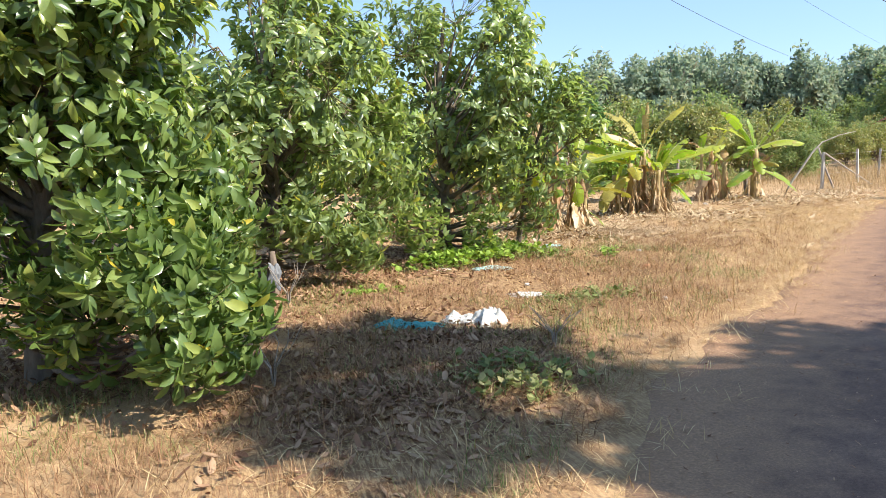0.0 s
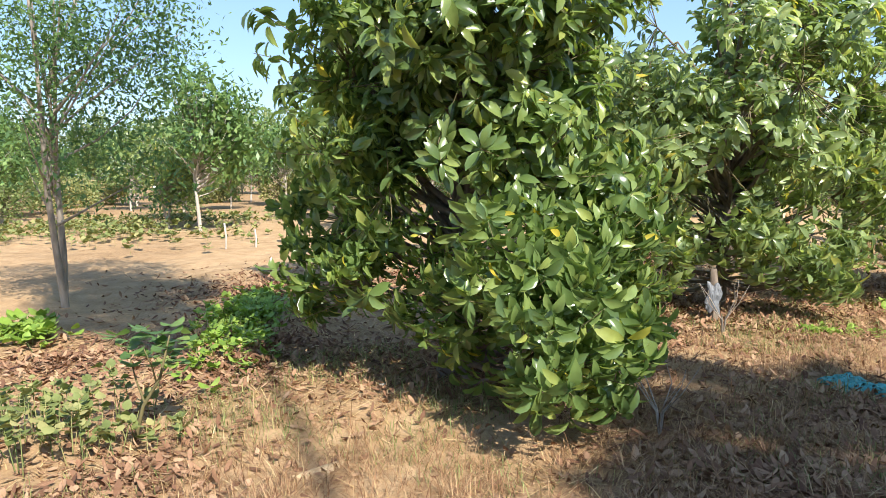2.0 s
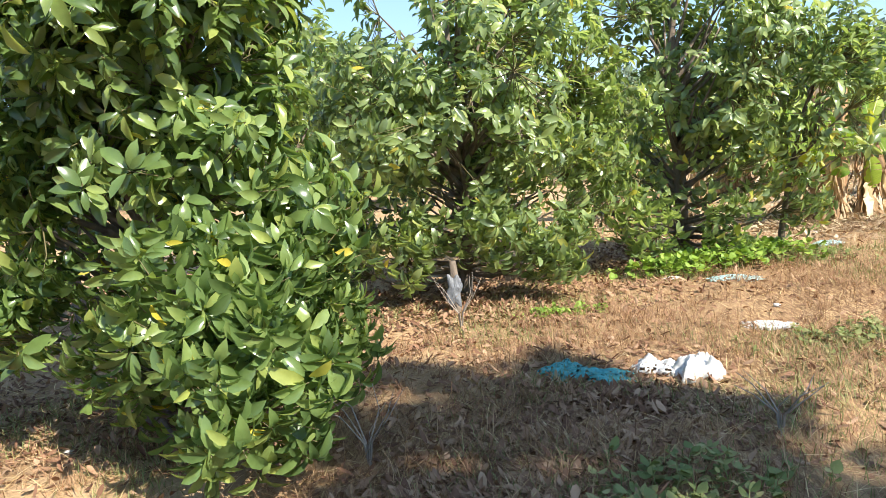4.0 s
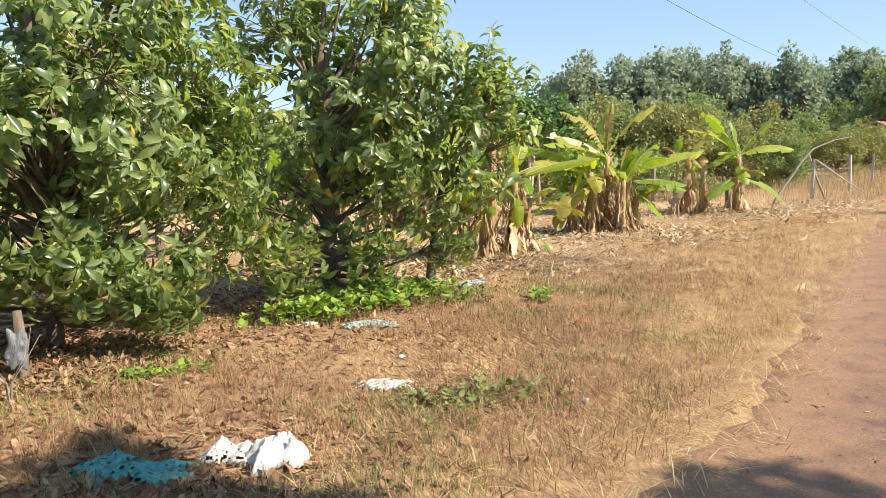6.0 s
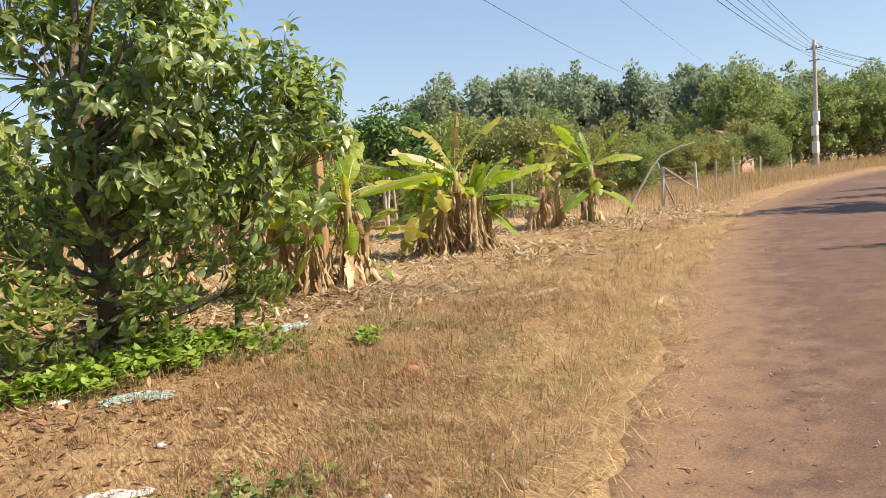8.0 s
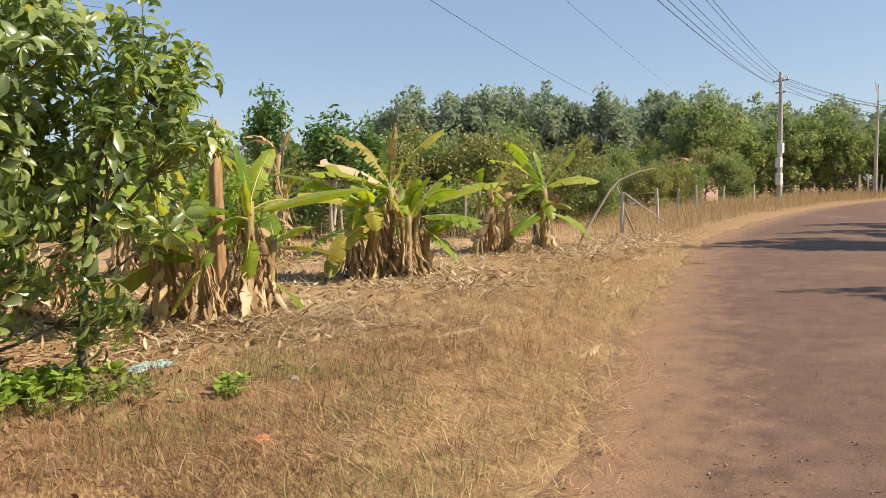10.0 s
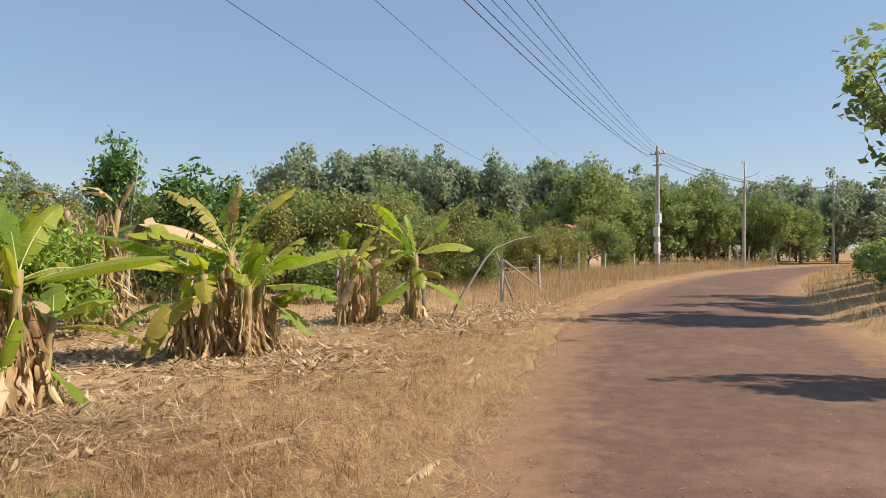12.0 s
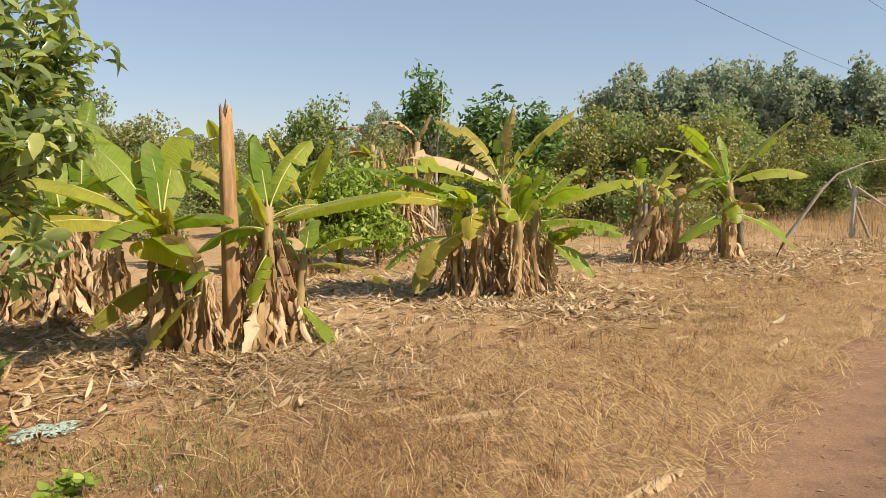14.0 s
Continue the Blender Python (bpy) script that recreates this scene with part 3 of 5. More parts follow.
def young_tree(name, top, rx, low, seed, n, leaf, mat, trunks, bark, label, group, feather=False):
    """A lighter tree: pale stems, a few limbs and a crown of many small leaves."""
    r = np.random.default_rng(seed)
    tree = empty(name, 0, 0, 0)
    tagged(tree, label, "tree", group)
    zs = np.linspace(-0.1, top * 0.85, 7)
    mid = np.array([0, 0, (top + low) / 2])
    for k in range(trunks):
        a = 2 * np.pi * k / max(1, trunks) + seed
        sp = 0.0 if trunks == 1 else 0.16
        tr = np.column_stack([np.cos(a) * sp * zs / 1.2 + 0.03 * np.sin(zs * 2 + k), np.sin(a) * sp * zs / 1.2 + 0.03 * np.cos(zs * 2.3 + k), zs])
        child("trunk", mesh_np("trunk", *tubes([(tr, np.linspace((0.015 if feather else 0.02) * top ** 0.7, 0.008, 7))], 7), bark), tree)
    clumps = crown_points(max(10, n // 40), r, rx, (top - low) / 2, 0.45, 6) + mid
    limbs = [(branch_path(np.array([0, 0, max(low * 0.6, p[2] * 0.62)]), p, r, 0.1, 4), np.linspace(0.006 * top ** 0.7, 0.003, 4)) for p in clumps[::16 if feather else 1]]
    child("branchwork", mesh_np("branchwork", *tubes(limbs, 5), bark), tree)
    c = clumps[r.integers(0, len(clumps), n)]
    if feather:
        sp_dir = unit(c - mid + r.normal(size=c.shape) * 0.7)
        pos = c + sp_dir * r.uniform(0, 0.5, (n, 1)) + r.normal(size=c.shape) * 0.06 + np.array([0, 0, -0.1]) * r.random((n, 1))
    else:
        pos = c + r.normal(size=c.shape) * np.array([0.16, 0.16, 0.14]) * rx
    way = unit(r.normal(size=(n, 3)) + np.array([0, 0, -0.25]))
    side = unit(np.cross(way, r.normal(size=(n, 3)) + np.array([0, 0, 1.5])))
    L = leaf * r.uniform(0.6, 1.3, n)
    child("crown", mesh_np("crown", *small_leaves(pos, way, side, L, L * 0.42), mat), tree)
    return tree


def far_tree(name, top, rx, low, seed, n, leaf, mat, label, group, category="tree", stout=0.018):
    """Distant tree: tapered trunk, limbs, and an uneven crown of leaf clumps."""
    r = np.random.default_rng(seed)
    tree = empty(name, 0, 0, 0)
    tagged(tree, label, category, group)
    zs = np.linspace(-0.3, top * 0.8, 6)
    tr = np.column_stack([0.05 * top * np.sin(zs / top * 3 + seed), 0.03 * top * np.cos(zs / top * 4 + seed), zs])
    child("trunk", mesh_np("trunk", *tubes([(tr, np.linspace(stout * top, stout * top / 3, 6))], 6), M_BARK), tree)
    mid = np.array([0, 0, (top + low) / 2])
    clumps = crown_points(110, r, rx, (top - low) / 2, 0.35, 9) + mid
    limbs = [(branch_path(np.array([0, 0, max(low * (0.7 if stout > 0.01 else 0.93), p[2] * 0.6)]), p, r, 0.1, 4), np.linspace(0.42 * stout * top, 0.11 * stout * top, 4)) for p in clumps[:70]]
    child("branchwork", mesh_np("branchwork", *tubes(limbs, 4), M_BARK), tree)
    k = r.integers(0, len(clumps), n)
    sz = r.uniform(0.5, 1.2, len(clumps))
    off = unit(r.normal(size=(n, 3))) * r.random((n, 1)) ** 0.45 * (0.27 * rx * sz[k])[:, None]
    pos = clumps[k] + off
    way = unit(r.normal(size=(n, 3)))
    side = unit(np.cross(way, r.normal(size=(n, 3)) + np.array([0, 0, 1.2])))
    L = leaf * r.uniform(0.6, 1.4, n)
    child("crown", mesh_np("crown", *small_leaves(pos, way, side, L, L * 0.55), mat), tree)
    return tree


def plant_out(protos, places, r, smin=0.85, smax=1.2):
    """The first places take the originals, the others copies."""
    for i, (x, y) in enumerate(places):
        k = i % len(protos)
        z = float(height([(x, y)])[0])
        s = r.uniform(smin, smax)
        m = pose(x, y, z, 0, 0, r.uniform(0, 360))
        ob = protos[k] if i < len(protos) else copy_thing(protos[k], m)
        ob.matrix_world = m @ Matrix.Diagonal((s, s, s * r.uniform(0.92, 1.1), 1))


rr = np.random.default_rng(5)
# feathery twin-stemmed tree by the clearing
ft = young_tree("feathery_tree", 4.7, 1.6, 1.0, 21, 17000, 0.07, M_LEAF_FEATHER, 2, M_WOOD_OLD, "slender twin-stemmed tree with feathery green foliage", "", True)
ft.matrix_world = pose(-6.9, 5.75, 0)

# younger orchard across the clearing
protos = [young_tree("young_orchard_tree", 2.8, 1.25, 0.55, 31 + i, 4200, 0.15, (M_LEAF_NEW, M_LEAF)[i % 2], 1 + i % 2, M_BARK_PALE,
                     "young orchard tree with pale slender trunk in bare soil", "young orchard trees") for i in range(3)]
spots = [(-12.3, 14.8), (-14.6, 16.3), (-19.0, 25.2), (-10.6, 19.5), (-17.5, 20.5), (-23.5, 24.4), (-18.1, 28.0), (-13.5, 24.0), (-20.5, 15.5), (-24.5, 18.5), (-28, 22), (-15.5, 31), (-22, 31),
         (-27, 28.5), (-17.8, 12.0), (-22, 11), (-10.5, 29), (-6.5, 24.5), (-4.5, 19), (-7.5, 16), (-8.3, 21), (-1.5, 19), (-3.5, 26), (-31, 27), (-30, 16), (-26, 13.5)]
spots += [(-33, 33), (-27, 36), (-21, 37), (-15, 38), (-9, 36), (-35, 22), (-37, 29), (-12, 33), (-30, 40), (-24, 43), (-18, 44), (-5, 32), (-1, 30), (-41, 36), (-34, 47)]
plant_out(protos, spots, rr, 1.0, 1.4)


def polar(az, d, ox=4.4, oy=3.4):
    return (ox + d * math.cos(radians(az)), oy + d * math.sin(radians(az)))


# scrub and dark hedge trees past the fence
scrub = [far_tree("scrub_tree", 3.6, 1.7, 0.05, 41 + i, 7000, 0.135, (M_LEAF_FAR, M_LEAF_SCRUB, M_LEAF_FAR, M_LEAF_SCRUB)[i], "bushy half-dry scrub tree on rough ground", "scrub trees past the fence") for i in range(4)]
places = [p for p in (polar(az + rr.uniform(-1.2, 1.2), d + rr.uniform(-3, 3)) for d in (27, 33, 40, 48) for az in np.arange(37 if d > 30 else 48, 112, 3.4 if d < 40 else 2.8))
          if off_road([p])[0] > 5.5]
plant_out(scrub, places, rr, 0.65, 1.15)
low = [far_tree("scrub_bush", 1.5, 1.2, -0.1, 46 + i, 3200, 0.10, (M_LEAF_SCRUB, M_LEAF_FAR)[i], "low half-dry bush on rough ground", "low bushes past the fence", "bush") for i in range(2)]
places = [p for p in (polar(az + rr.uniform(-1.5, 1.5), d + rr.uniform(-2, 2)) for d in (21, 25.5, 30) for az in np.arange(50 if d < 24 else 46, 116, 5.5 if d < 28 else 4.5)) if off_road([p])[0] > 5.0]
places += [polar(az + rr.uniform(-1.5, 1.5), rr.uniform(30, 46), 0, 0) for az in np.arange(100, 158, 2.6)]
plant_out(low, places, rr, 0.7, 1.3)
hedge = [far_tree("hedge_tree", 6.6, 2.8, 0.2, 51 + i, 7500, 0.25, M_LEAF_FAR, "dense dark green tree in a row along the bend", "dark trees along the bend") for i in range(3)]
places = [polar(az + rr.uniform(-0.5, 0.5), d + rr.uniform(-2, 2)) for az, d in [(a, 78 - (a - 20) * 0.9) for a in np.arange(15, 42, 1.9)]]
places += [polar(az, d + 14) for az, d in [(a, 78 - (a - 20) * 0.5) for a in np.arange(12, 44, 2.6)]]
places += [polar(az + rr.uniform(-1, 1), rr.uniform(48, 62), 0, 0) for az in np.arange(96, 160, 3.6)]
plant_out(hedge, [p for p in places if off_road([p])[0] > 3.0], rr, 0.85, 1.15)
forest = [far_tree("forest_tree", 10.5, 4.2, 1.0, 61 + i, 6500, 0.50, M_LEAF_HAZE_TINT, "tall tree in a distant wood, haze tinted grey-green into its leaves", "distant wood") for i in range(4)]
# the wood rises to a knoll and falls away to both sides: azimuth, height of the skyline in degrees
SKYLINE = np.array([(18, 4.6), (33, 5.4), (38, 6.9), (50, 7.2), (56, 7.9), (62, 7.5), (65, 4.6), (79, 4.3), (81, 5.6), (83, 3.2), (94, 4.0), (98, 2.0), (165, 2.2)])
rows = [(az + rr.uniform(-0.5, 0.5), rr.uniform(80, 90), rr.uniform(0.84, 1.05)) for az in np.arange(20, 65, 1.9)]
rows += [(az + rr.uniform(-1, 1), rr.uniform(95, 118), rr.uniform(0.75, 1.0)) for az in np.arange(18, 66, 2.0)]
rows += [(az + rr.uniform(-1, 1), rr.uniform(120, 165), rr.uniform(0.8, 1.05)) for az in np.arange(64, 165, 2.0)]
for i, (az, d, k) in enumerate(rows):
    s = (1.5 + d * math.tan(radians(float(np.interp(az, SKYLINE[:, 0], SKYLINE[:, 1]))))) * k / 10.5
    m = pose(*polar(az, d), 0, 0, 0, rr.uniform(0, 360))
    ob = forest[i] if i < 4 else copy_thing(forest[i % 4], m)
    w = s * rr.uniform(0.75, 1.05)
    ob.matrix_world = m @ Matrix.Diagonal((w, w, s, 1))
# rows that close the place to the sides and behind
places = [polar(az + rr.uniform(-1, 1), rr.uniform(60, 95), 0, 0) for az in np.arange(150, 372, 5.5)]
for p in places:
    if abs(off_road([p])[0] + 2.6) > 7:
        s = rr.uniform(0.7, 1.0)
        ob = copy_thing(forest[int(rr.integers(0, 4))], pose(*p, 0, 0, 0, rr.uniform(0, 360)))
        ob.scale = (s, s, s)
# single lighter tree behind the bananas
lt = young_tree("light_green_tree", 4.3, 0.85, 1.6, 71, 2300, 0.19, M_LEAF_FEATHER, 2, M_BARK_PALE, "light green loose-crowned tree behind the banana plants", "")
lt.matrix_world = pose(9.4, 21.5, 0)
for x, y, rz, w, h in ((11.1, 21.9, 120, 1.15, 0.86), (12.4, 23.2, 200, 1.25, 0.84)):
    lt2 = copy_thing(lt, pose(x, y, 0, 0, 0, rz))
    lt2.scale = (w, w, h)

# roadside trees on the far side of the lane; they shade the road
# all but the second stand out of view, crowns sized for the shade wanted
SHADE = ((10.1, 1.1, 7.4, 2200), (6.0, 1.9, 2.6, 3400), (7.8, 0.85, 3.8, 1500), (8.2, 0.75, 7.0, 800), (7.4, 1.7, 3.3, 5200), (7.2, 0.68, 2.9, 1500), (17.0, 1.2, 12.3, 1800))
# thin trunks keep the unseen high crowns from casting a trunk stripe
shade_trees = [far_tree("roadside_tree", top, wide, foot, 81 + i, n, 0.24, M_LEAF_FAR, "open-crowned roadside tree, mostly out of view, placed to shade the lane", "trees on the far roadside", stout=0.018 if foot < 5 else 0.006 if foot < 10 else 0.0035) for i, (top, wide, foot, n) in enumerate(SHADE)]
plant_out(shade_trees, [(7.3, -2.2), (21.6, 8.45), (8.95, -1.75), (6.5, -3.05), (8.0, -2.7), (4.6, -3.65), (4.85, -3.6)], rr, 0.98, 1.02)
# copies added beyond the view's edge, scaled to lay shade on lane and verge
for x, y, sx, sz in ((26.0, 8.8, 1.0, 1.0), (7.5, -4.1, 0.8, 1.3), (29.5, 10.2, 0.9, 1.1)):
    ob = copy_thing(shade_trees[1], pose(x, y, 0, 0, 0, 70))
    ob.scale = (sx, sx, sz)
# unseen narrow copy, added for the thin shadow streaks across the road
small = copy_thing(shade_trees[1], pose(15.6, 4.1, 0, 0, 0, 60))
small.scale = (0.42, 0.42, 0.85)


# ---- banana plants ----
def banana_leaf(length, width, elev, bend, seed, tear=0.25, fold=25, petiole=0.14, twist=0.0, curl=0.0, crumple=0.012, roll=0.0):
    """Blade halves with slits on an arching midrib, running out along +x from the origin. Returns blade and midrib meshes."""
    r = np.random.default_rng(seed)
    N = 18
    ang = radians(elev) - radians(bend) * np.linspace(0, 1, N + 1) ** 1.3
    step = length / N
    mid = np.zeros((N + 1, 3))
    for i in range(N):
        mid[i + 1] = mid[i] + step * np.array([math.cos(ang[i]), 0, math.sin(ang[i])])
    mid[:, 1] += 0.05 * length * np.sin(np.linspace(0, 2.5, N + 1)) * r.uniform(-1, 1)
    k0 = max(1, int(N * petiole))
    tt = np.clip((np.arange(N + 1) - k0) / (N - k0), 0, 1)
    half = width / 2 * np.sin(np.pi * np.clip(tt * 0.86 + 0.09, 0, 1)) ** 0.55 * np.where(tt > 0.93, (1 - tt) / 0.07 * 0.8 + 0.2, 1)
    tang = np.stack([np.cos(ang), np.zeros(N + 1), np.sin(ang)], 1)
    nrm = np.stack([-np.sin(ang), np.zeros(N + 1), np.cos(ang)], 1)
    V, T = [], []
    for sgn in (-1, 1):
        i = k0
        while i < N:
            run = 1
            while i + run < N and r.random() > tear:
                run += 1
            f = radians(fold) + r.normal() * 0.16 * (1 + 2 * tear)
            sweep = r.normal() * 0.04 + 0.10
            for a in range(i, i + run):
                quad = []
                for q in (a, a + 1):
                    gap = 0.0
                    if run < N - k0 and tear > 0:
                        gap = (0.10 if q == i and i > k0 else -0.10 if q == i + run and q < N else 0.0) * step * 3.0
                    tw = roll + twist * q / N
                    row = []
                    for j, u in enumerate((0.0, 0.5, 1.0)):
                        ff = f + tw * sgn + curl * u
                        outw = np.array([0, sgn * math.cos(ff), 0]) + nrm[q] * -math.sin(ff)
                        row.append(mid[q] + outw * half[q] * u + tang[q] * (sweep * half[q] * u + gap * u))
                    quad.append(row)
                b = len(V)
                V += quad[0] + quad[1]
                for j in (0, 1):
                    c = [b + j, b + j + 1, b + 4 + j, b + 3 + j]
                    T += ([(c[0], c[1], c[2]), (c[0], c[2], c[3])] if sgn > 0 else [(c[0], c[2], c[1]), (c[0], c[3], c[2])])
            i += run
    # weld vertices inside each run by rounding
    V = np.array(V)
    key = np.round(V, 5)
    uniq, inv = np.unique(key, axis=0, return_inverse=True)
    T = inv.ravel()[np.array(T)]
    ph = r.uniform(0, 50)
    away = np.minimum(1.0, np.linalg.norm(uniq - mid[np.abs(uniq[:, None] - mid[None]).sum(2).argmin(1)], axis=1) / (0.3 * width))
    wave = np.array([noise.noise_vector((v[0] * 7 + ph, v[1] * 9, v[2] * 7)) for v in uniq])
    uniq = uniq + wave * (crumple * (0.25 + away))[:, None]
    rib = tubes([(mid - nrm * 0.006, np.linspace(min(0.015, width * 0.05), 0.002, N + 1))], 5)
    return (uniq, T), rib


def put_leaf(clump, at_xyz, az, spec, mat, rib_mat, name="leaf"):
    blade, rib = banana_leaf(**spec)
    ob = child(name, mesh_np(name, *blade, mat), clump)
    ob.matrix_local = pose(*at_xyz, 0, 0, az)
    rb = child("midrib", mesh_np("midrib", *rib, rib_mat), ob)
    return ob


def pseudostem(clump, dx, dy, h, rad, lean, mat, name="pseudostem", label=""):
    zs = np.linspace(-0.05, h, 8)
    pts = np.column_stack([dx + lean[0] * (np.maximum(zs, 0) / h) ** 1.4, dy + lean[1] * (np.maximum(zs, 0) / h) ** 1.4, zs])
    w = 1 + 0.07 * np.sin(np.arange(8) * 2.1)
    child(name, mesh_np(name, *tubes([(pts, np.linspace(rad, rad * 0.6, 8) * w)], 10), mat), clump, label)


def dry_skirt(clump, dx, dy, h, n, r, rad=0.1):
    """Dead leaves hanging down round a stem."""
    for i in range(int(n * 2.5)):
        az = r.uniform(0, 360)
        flare = i % 5 == 0
        z = (r.uniform(0.18, 0.5) if flare else r.uniform(0.3, 1.05)) * h
        L = min(z * (1.25 if flare else 1.04), r.uniform(0.4, 1.0))
        spec = dict(length=L, width=r.uniform(0.03, 0.10), elev=r.uniform(-62, -40) if flare else r.uniform(-89, -72), bend=r.uniform(-10, 16), seed=int(r.integers(1, 9999)), tear=0.12, fold=r.uniform(-15, 60), petiole=0.06, curl=r.uniform(-0.4, 0.9), twist=r.uniform(-1.0, 1.0), crumple=0.05)
        d = rad * r.uniform(0.6, 1.5)
        put_leaf(clump, (dx + d * math.cos(radians(az)), dy + d * math.sin(radians(az)), z), az, spec, M_BANANA_DRY, M_DEADSTEM, "dead_leaf")


def banana_clump(x, y, stems, leaves, skirts, seed, label):
    """stems: dx, dy, height, radius, lean x, lean y. leaves: stem, azimuth, elevation, length, width, bend, age, tear, drop below the top."""
    r = np.random.default_rng(seed)
    clump = empty("banana_clump", x, y, float(height([(x, y)])[0]))
    tagged(clump, label, "banana plant", "banana clumps")
    for dx, dy, h, rad, lx, ly in stems:
        pseudostem(clump, dx, dy, h, rad, (lx, ly), M_STEM)
    for s, az, el, L, W, bend, age, tear, drop in leaves:
        dx, dy, h, rad, lx, ly = stems[s]
        k = max(0.1, (h - drop) / h)
        spec = dict(length=L * 1.08, width=W * 1.14, elev=el + 4, bend=bend * 0.9, seed=int(r.integers(1, 99999)), tear=min(0.5, tear + 0.05), fold=r.uniform(8, 34), petiole=0.14, twist=r.uniform(-0.35, 0.35), roll=float(r.choice([-1, 1])) * r.uniform(0.1, 0.6))
        put_leaf(clump, (dx + lx * k ** 1.4, dy + ly * k ** 1.4, h - drop), az, spec, (M_BANANA, M_BANANA_OLD, M_BANANA_DRY)[age], (M_MIDRIB, M_MIDRIB, M_DEADSTEM)[age])
    for dx, dy, h, rad, lx, ly in stems:
        # smaller torn leaves that fill the middle of the clump
        for _ in range(3):
            drop = r.uniform(0, 0.3) * h
            k = (h - drop) / h
            age = int(r.choice([0, 0, 0, 1, 2]))
            spec = dict(length=r.uniform(0.4, 0.8), width=r.uniform(0.14, 0.25), elev=r.uniform(25, 84), bend=r.uniform(20, 80), seed=int(r.integers(1, 99999)), tear=r.uniform(0.1, 0.35), fold=r.uniform(8, 40), petiole=0.14, twist=r.uniform(-0.5, 0.5), crumple=0.02, roll=r.uniform(-0.7, 0.7))
            put_leaf(clump, (dx + lx * k ** 1.4, dy + ly * k ** 1.4, h - drop), r.uniform(0, 360), spec, (M_BANANA, M_BANANA_OLD, M_BANANA_DRY)[age], (M_MIDRIB, M_MIDRIB, M_DEADSTEM)[age])
    for (dx, dy, h, rad, lx, ly), n in zip(stems, skirts):
        dry_skirt(clump, dx, dy, h, n, r, rad)
    return clump


c1 = banana_clump(5.1, 10.8,
                  [(-0.45, 0.0, 1.12, 0.10, -0.05, 0), (0.38, -0.15, 1.30, 0.08, 0.03, 0), (0.62, 0.0, 0.85, 0.06, 0.1, 0), (-0.15, -0.25, 0.8, 0.07, 0, 0), (0.1, 0.25, 0.9, 0.07, 0, 0)],
                  [(0, 200, 12, 1.45, 0.40, 55, 0, 0.08, 0), (0, 172, 32, 1.35, 0.36, 45, 0, 0.1, 0), (0, 160, 55, 1.1, 0.32, 30, 0, 0.1, 0), (0, 120, 72, 0.75, 0.24, 10, 0, 0.05, 0),
                   (0, 60, 68, 0.95, 0.30, 25, 0, 0.1, 0), (0, 250, 20, 0.9, 0.34, 80, 0, 0.05, 0), (0, 300, 5, 0.62, 0.34, 60, 0, 0.0, 0.05), (0, -30, 25, 0.7, 0.3, 60, 0, 0.05, 0), (0, 185, -20, 0.8, 0.3, 50, 1, 0.2, 0.4),
                   (1, -12, 18, 1.20, 0.32, 28, 0, 0.06, 0.15), (1, 120, 78, 0.6, 0.2, 12, 0, 0.1, 0), (1, 40, 60, 0.8, 0.22, 40, 0, 0.2, 0.05), (1, 215, 10, 0.7, 0.24, 70, 0, 0.1, 0.2), (1, 250, -30, 0.6, 0.22, 40, 0, 0.2, 0.4),
                   (2, -18, 5, 0.80, 0.22, 60, 1, 0.05, 0.1), (2, -40, -35, 0.7, 0.18, 40, 0, 0.1, 0.45), (2, 30, 30, 0.7, 0.2, 60, 0, 0.2, 0.05), (3, 220, -20, 0.65, 0.22, 55, 1, 0.2, 0.2), (3, 260, 20, 0.6, 0.2, 70, 0, 0.1, 0.1), (4, 90, 45, 0.8, 0.24, 50, 0, 0.2, 0)],
                  (17, 15, 10, 12, 8), 101, "banana clump with broad green leaves and brown dead skirts")


def dead_trunk(clump, dx, dy, h, rad, seed):
    """A dry, ridged, ragged-topped banana trunk."""
    r = np.random.default_rng(seed)
    bm = bmesh.new()
    n, m = 22, 26
    rows = []
    for i in range(n + 1):
        t = i / n
        row = []
        for j in range(m):
            a = 2 * math.pi * j / m
            ridge = 1 + 0.10 * math.sin(3 * a + 1.2 * t) + 0.07 * math.sin(7 * a + 3 * t + 1) + 0.03 * r.normal()
            q = rad * (1.1 - 0.3 * t) * ridge * (1.0 if t < 0.93 else 0.88)
            zz = -0.05 + t * h + (0.07 * math.sin(5 * a) + 0.04 * r.normal() if i == n else 0)
            row.append(bm.verts.new((dx + 0.02 * t + q * math.cos(a), dy + q * math.sin(a), zz)))
        rows.append(row)
    for i in range(n):
        for j in range(m):
            bm.faces.new((rows[i][j], rows[i][(j + 1) % m], rows[i + 1][(j + 1) % m], rows[i + 1][j]))
    bm.faces.new(rows[n])
    part("dead_trunk", bm, M_DEADSTEM, clump, "tall orange-brown dry dead banana trunk")


dead_trunk(c1, 0.06, -0.08, 2.16, 0.078, 4)

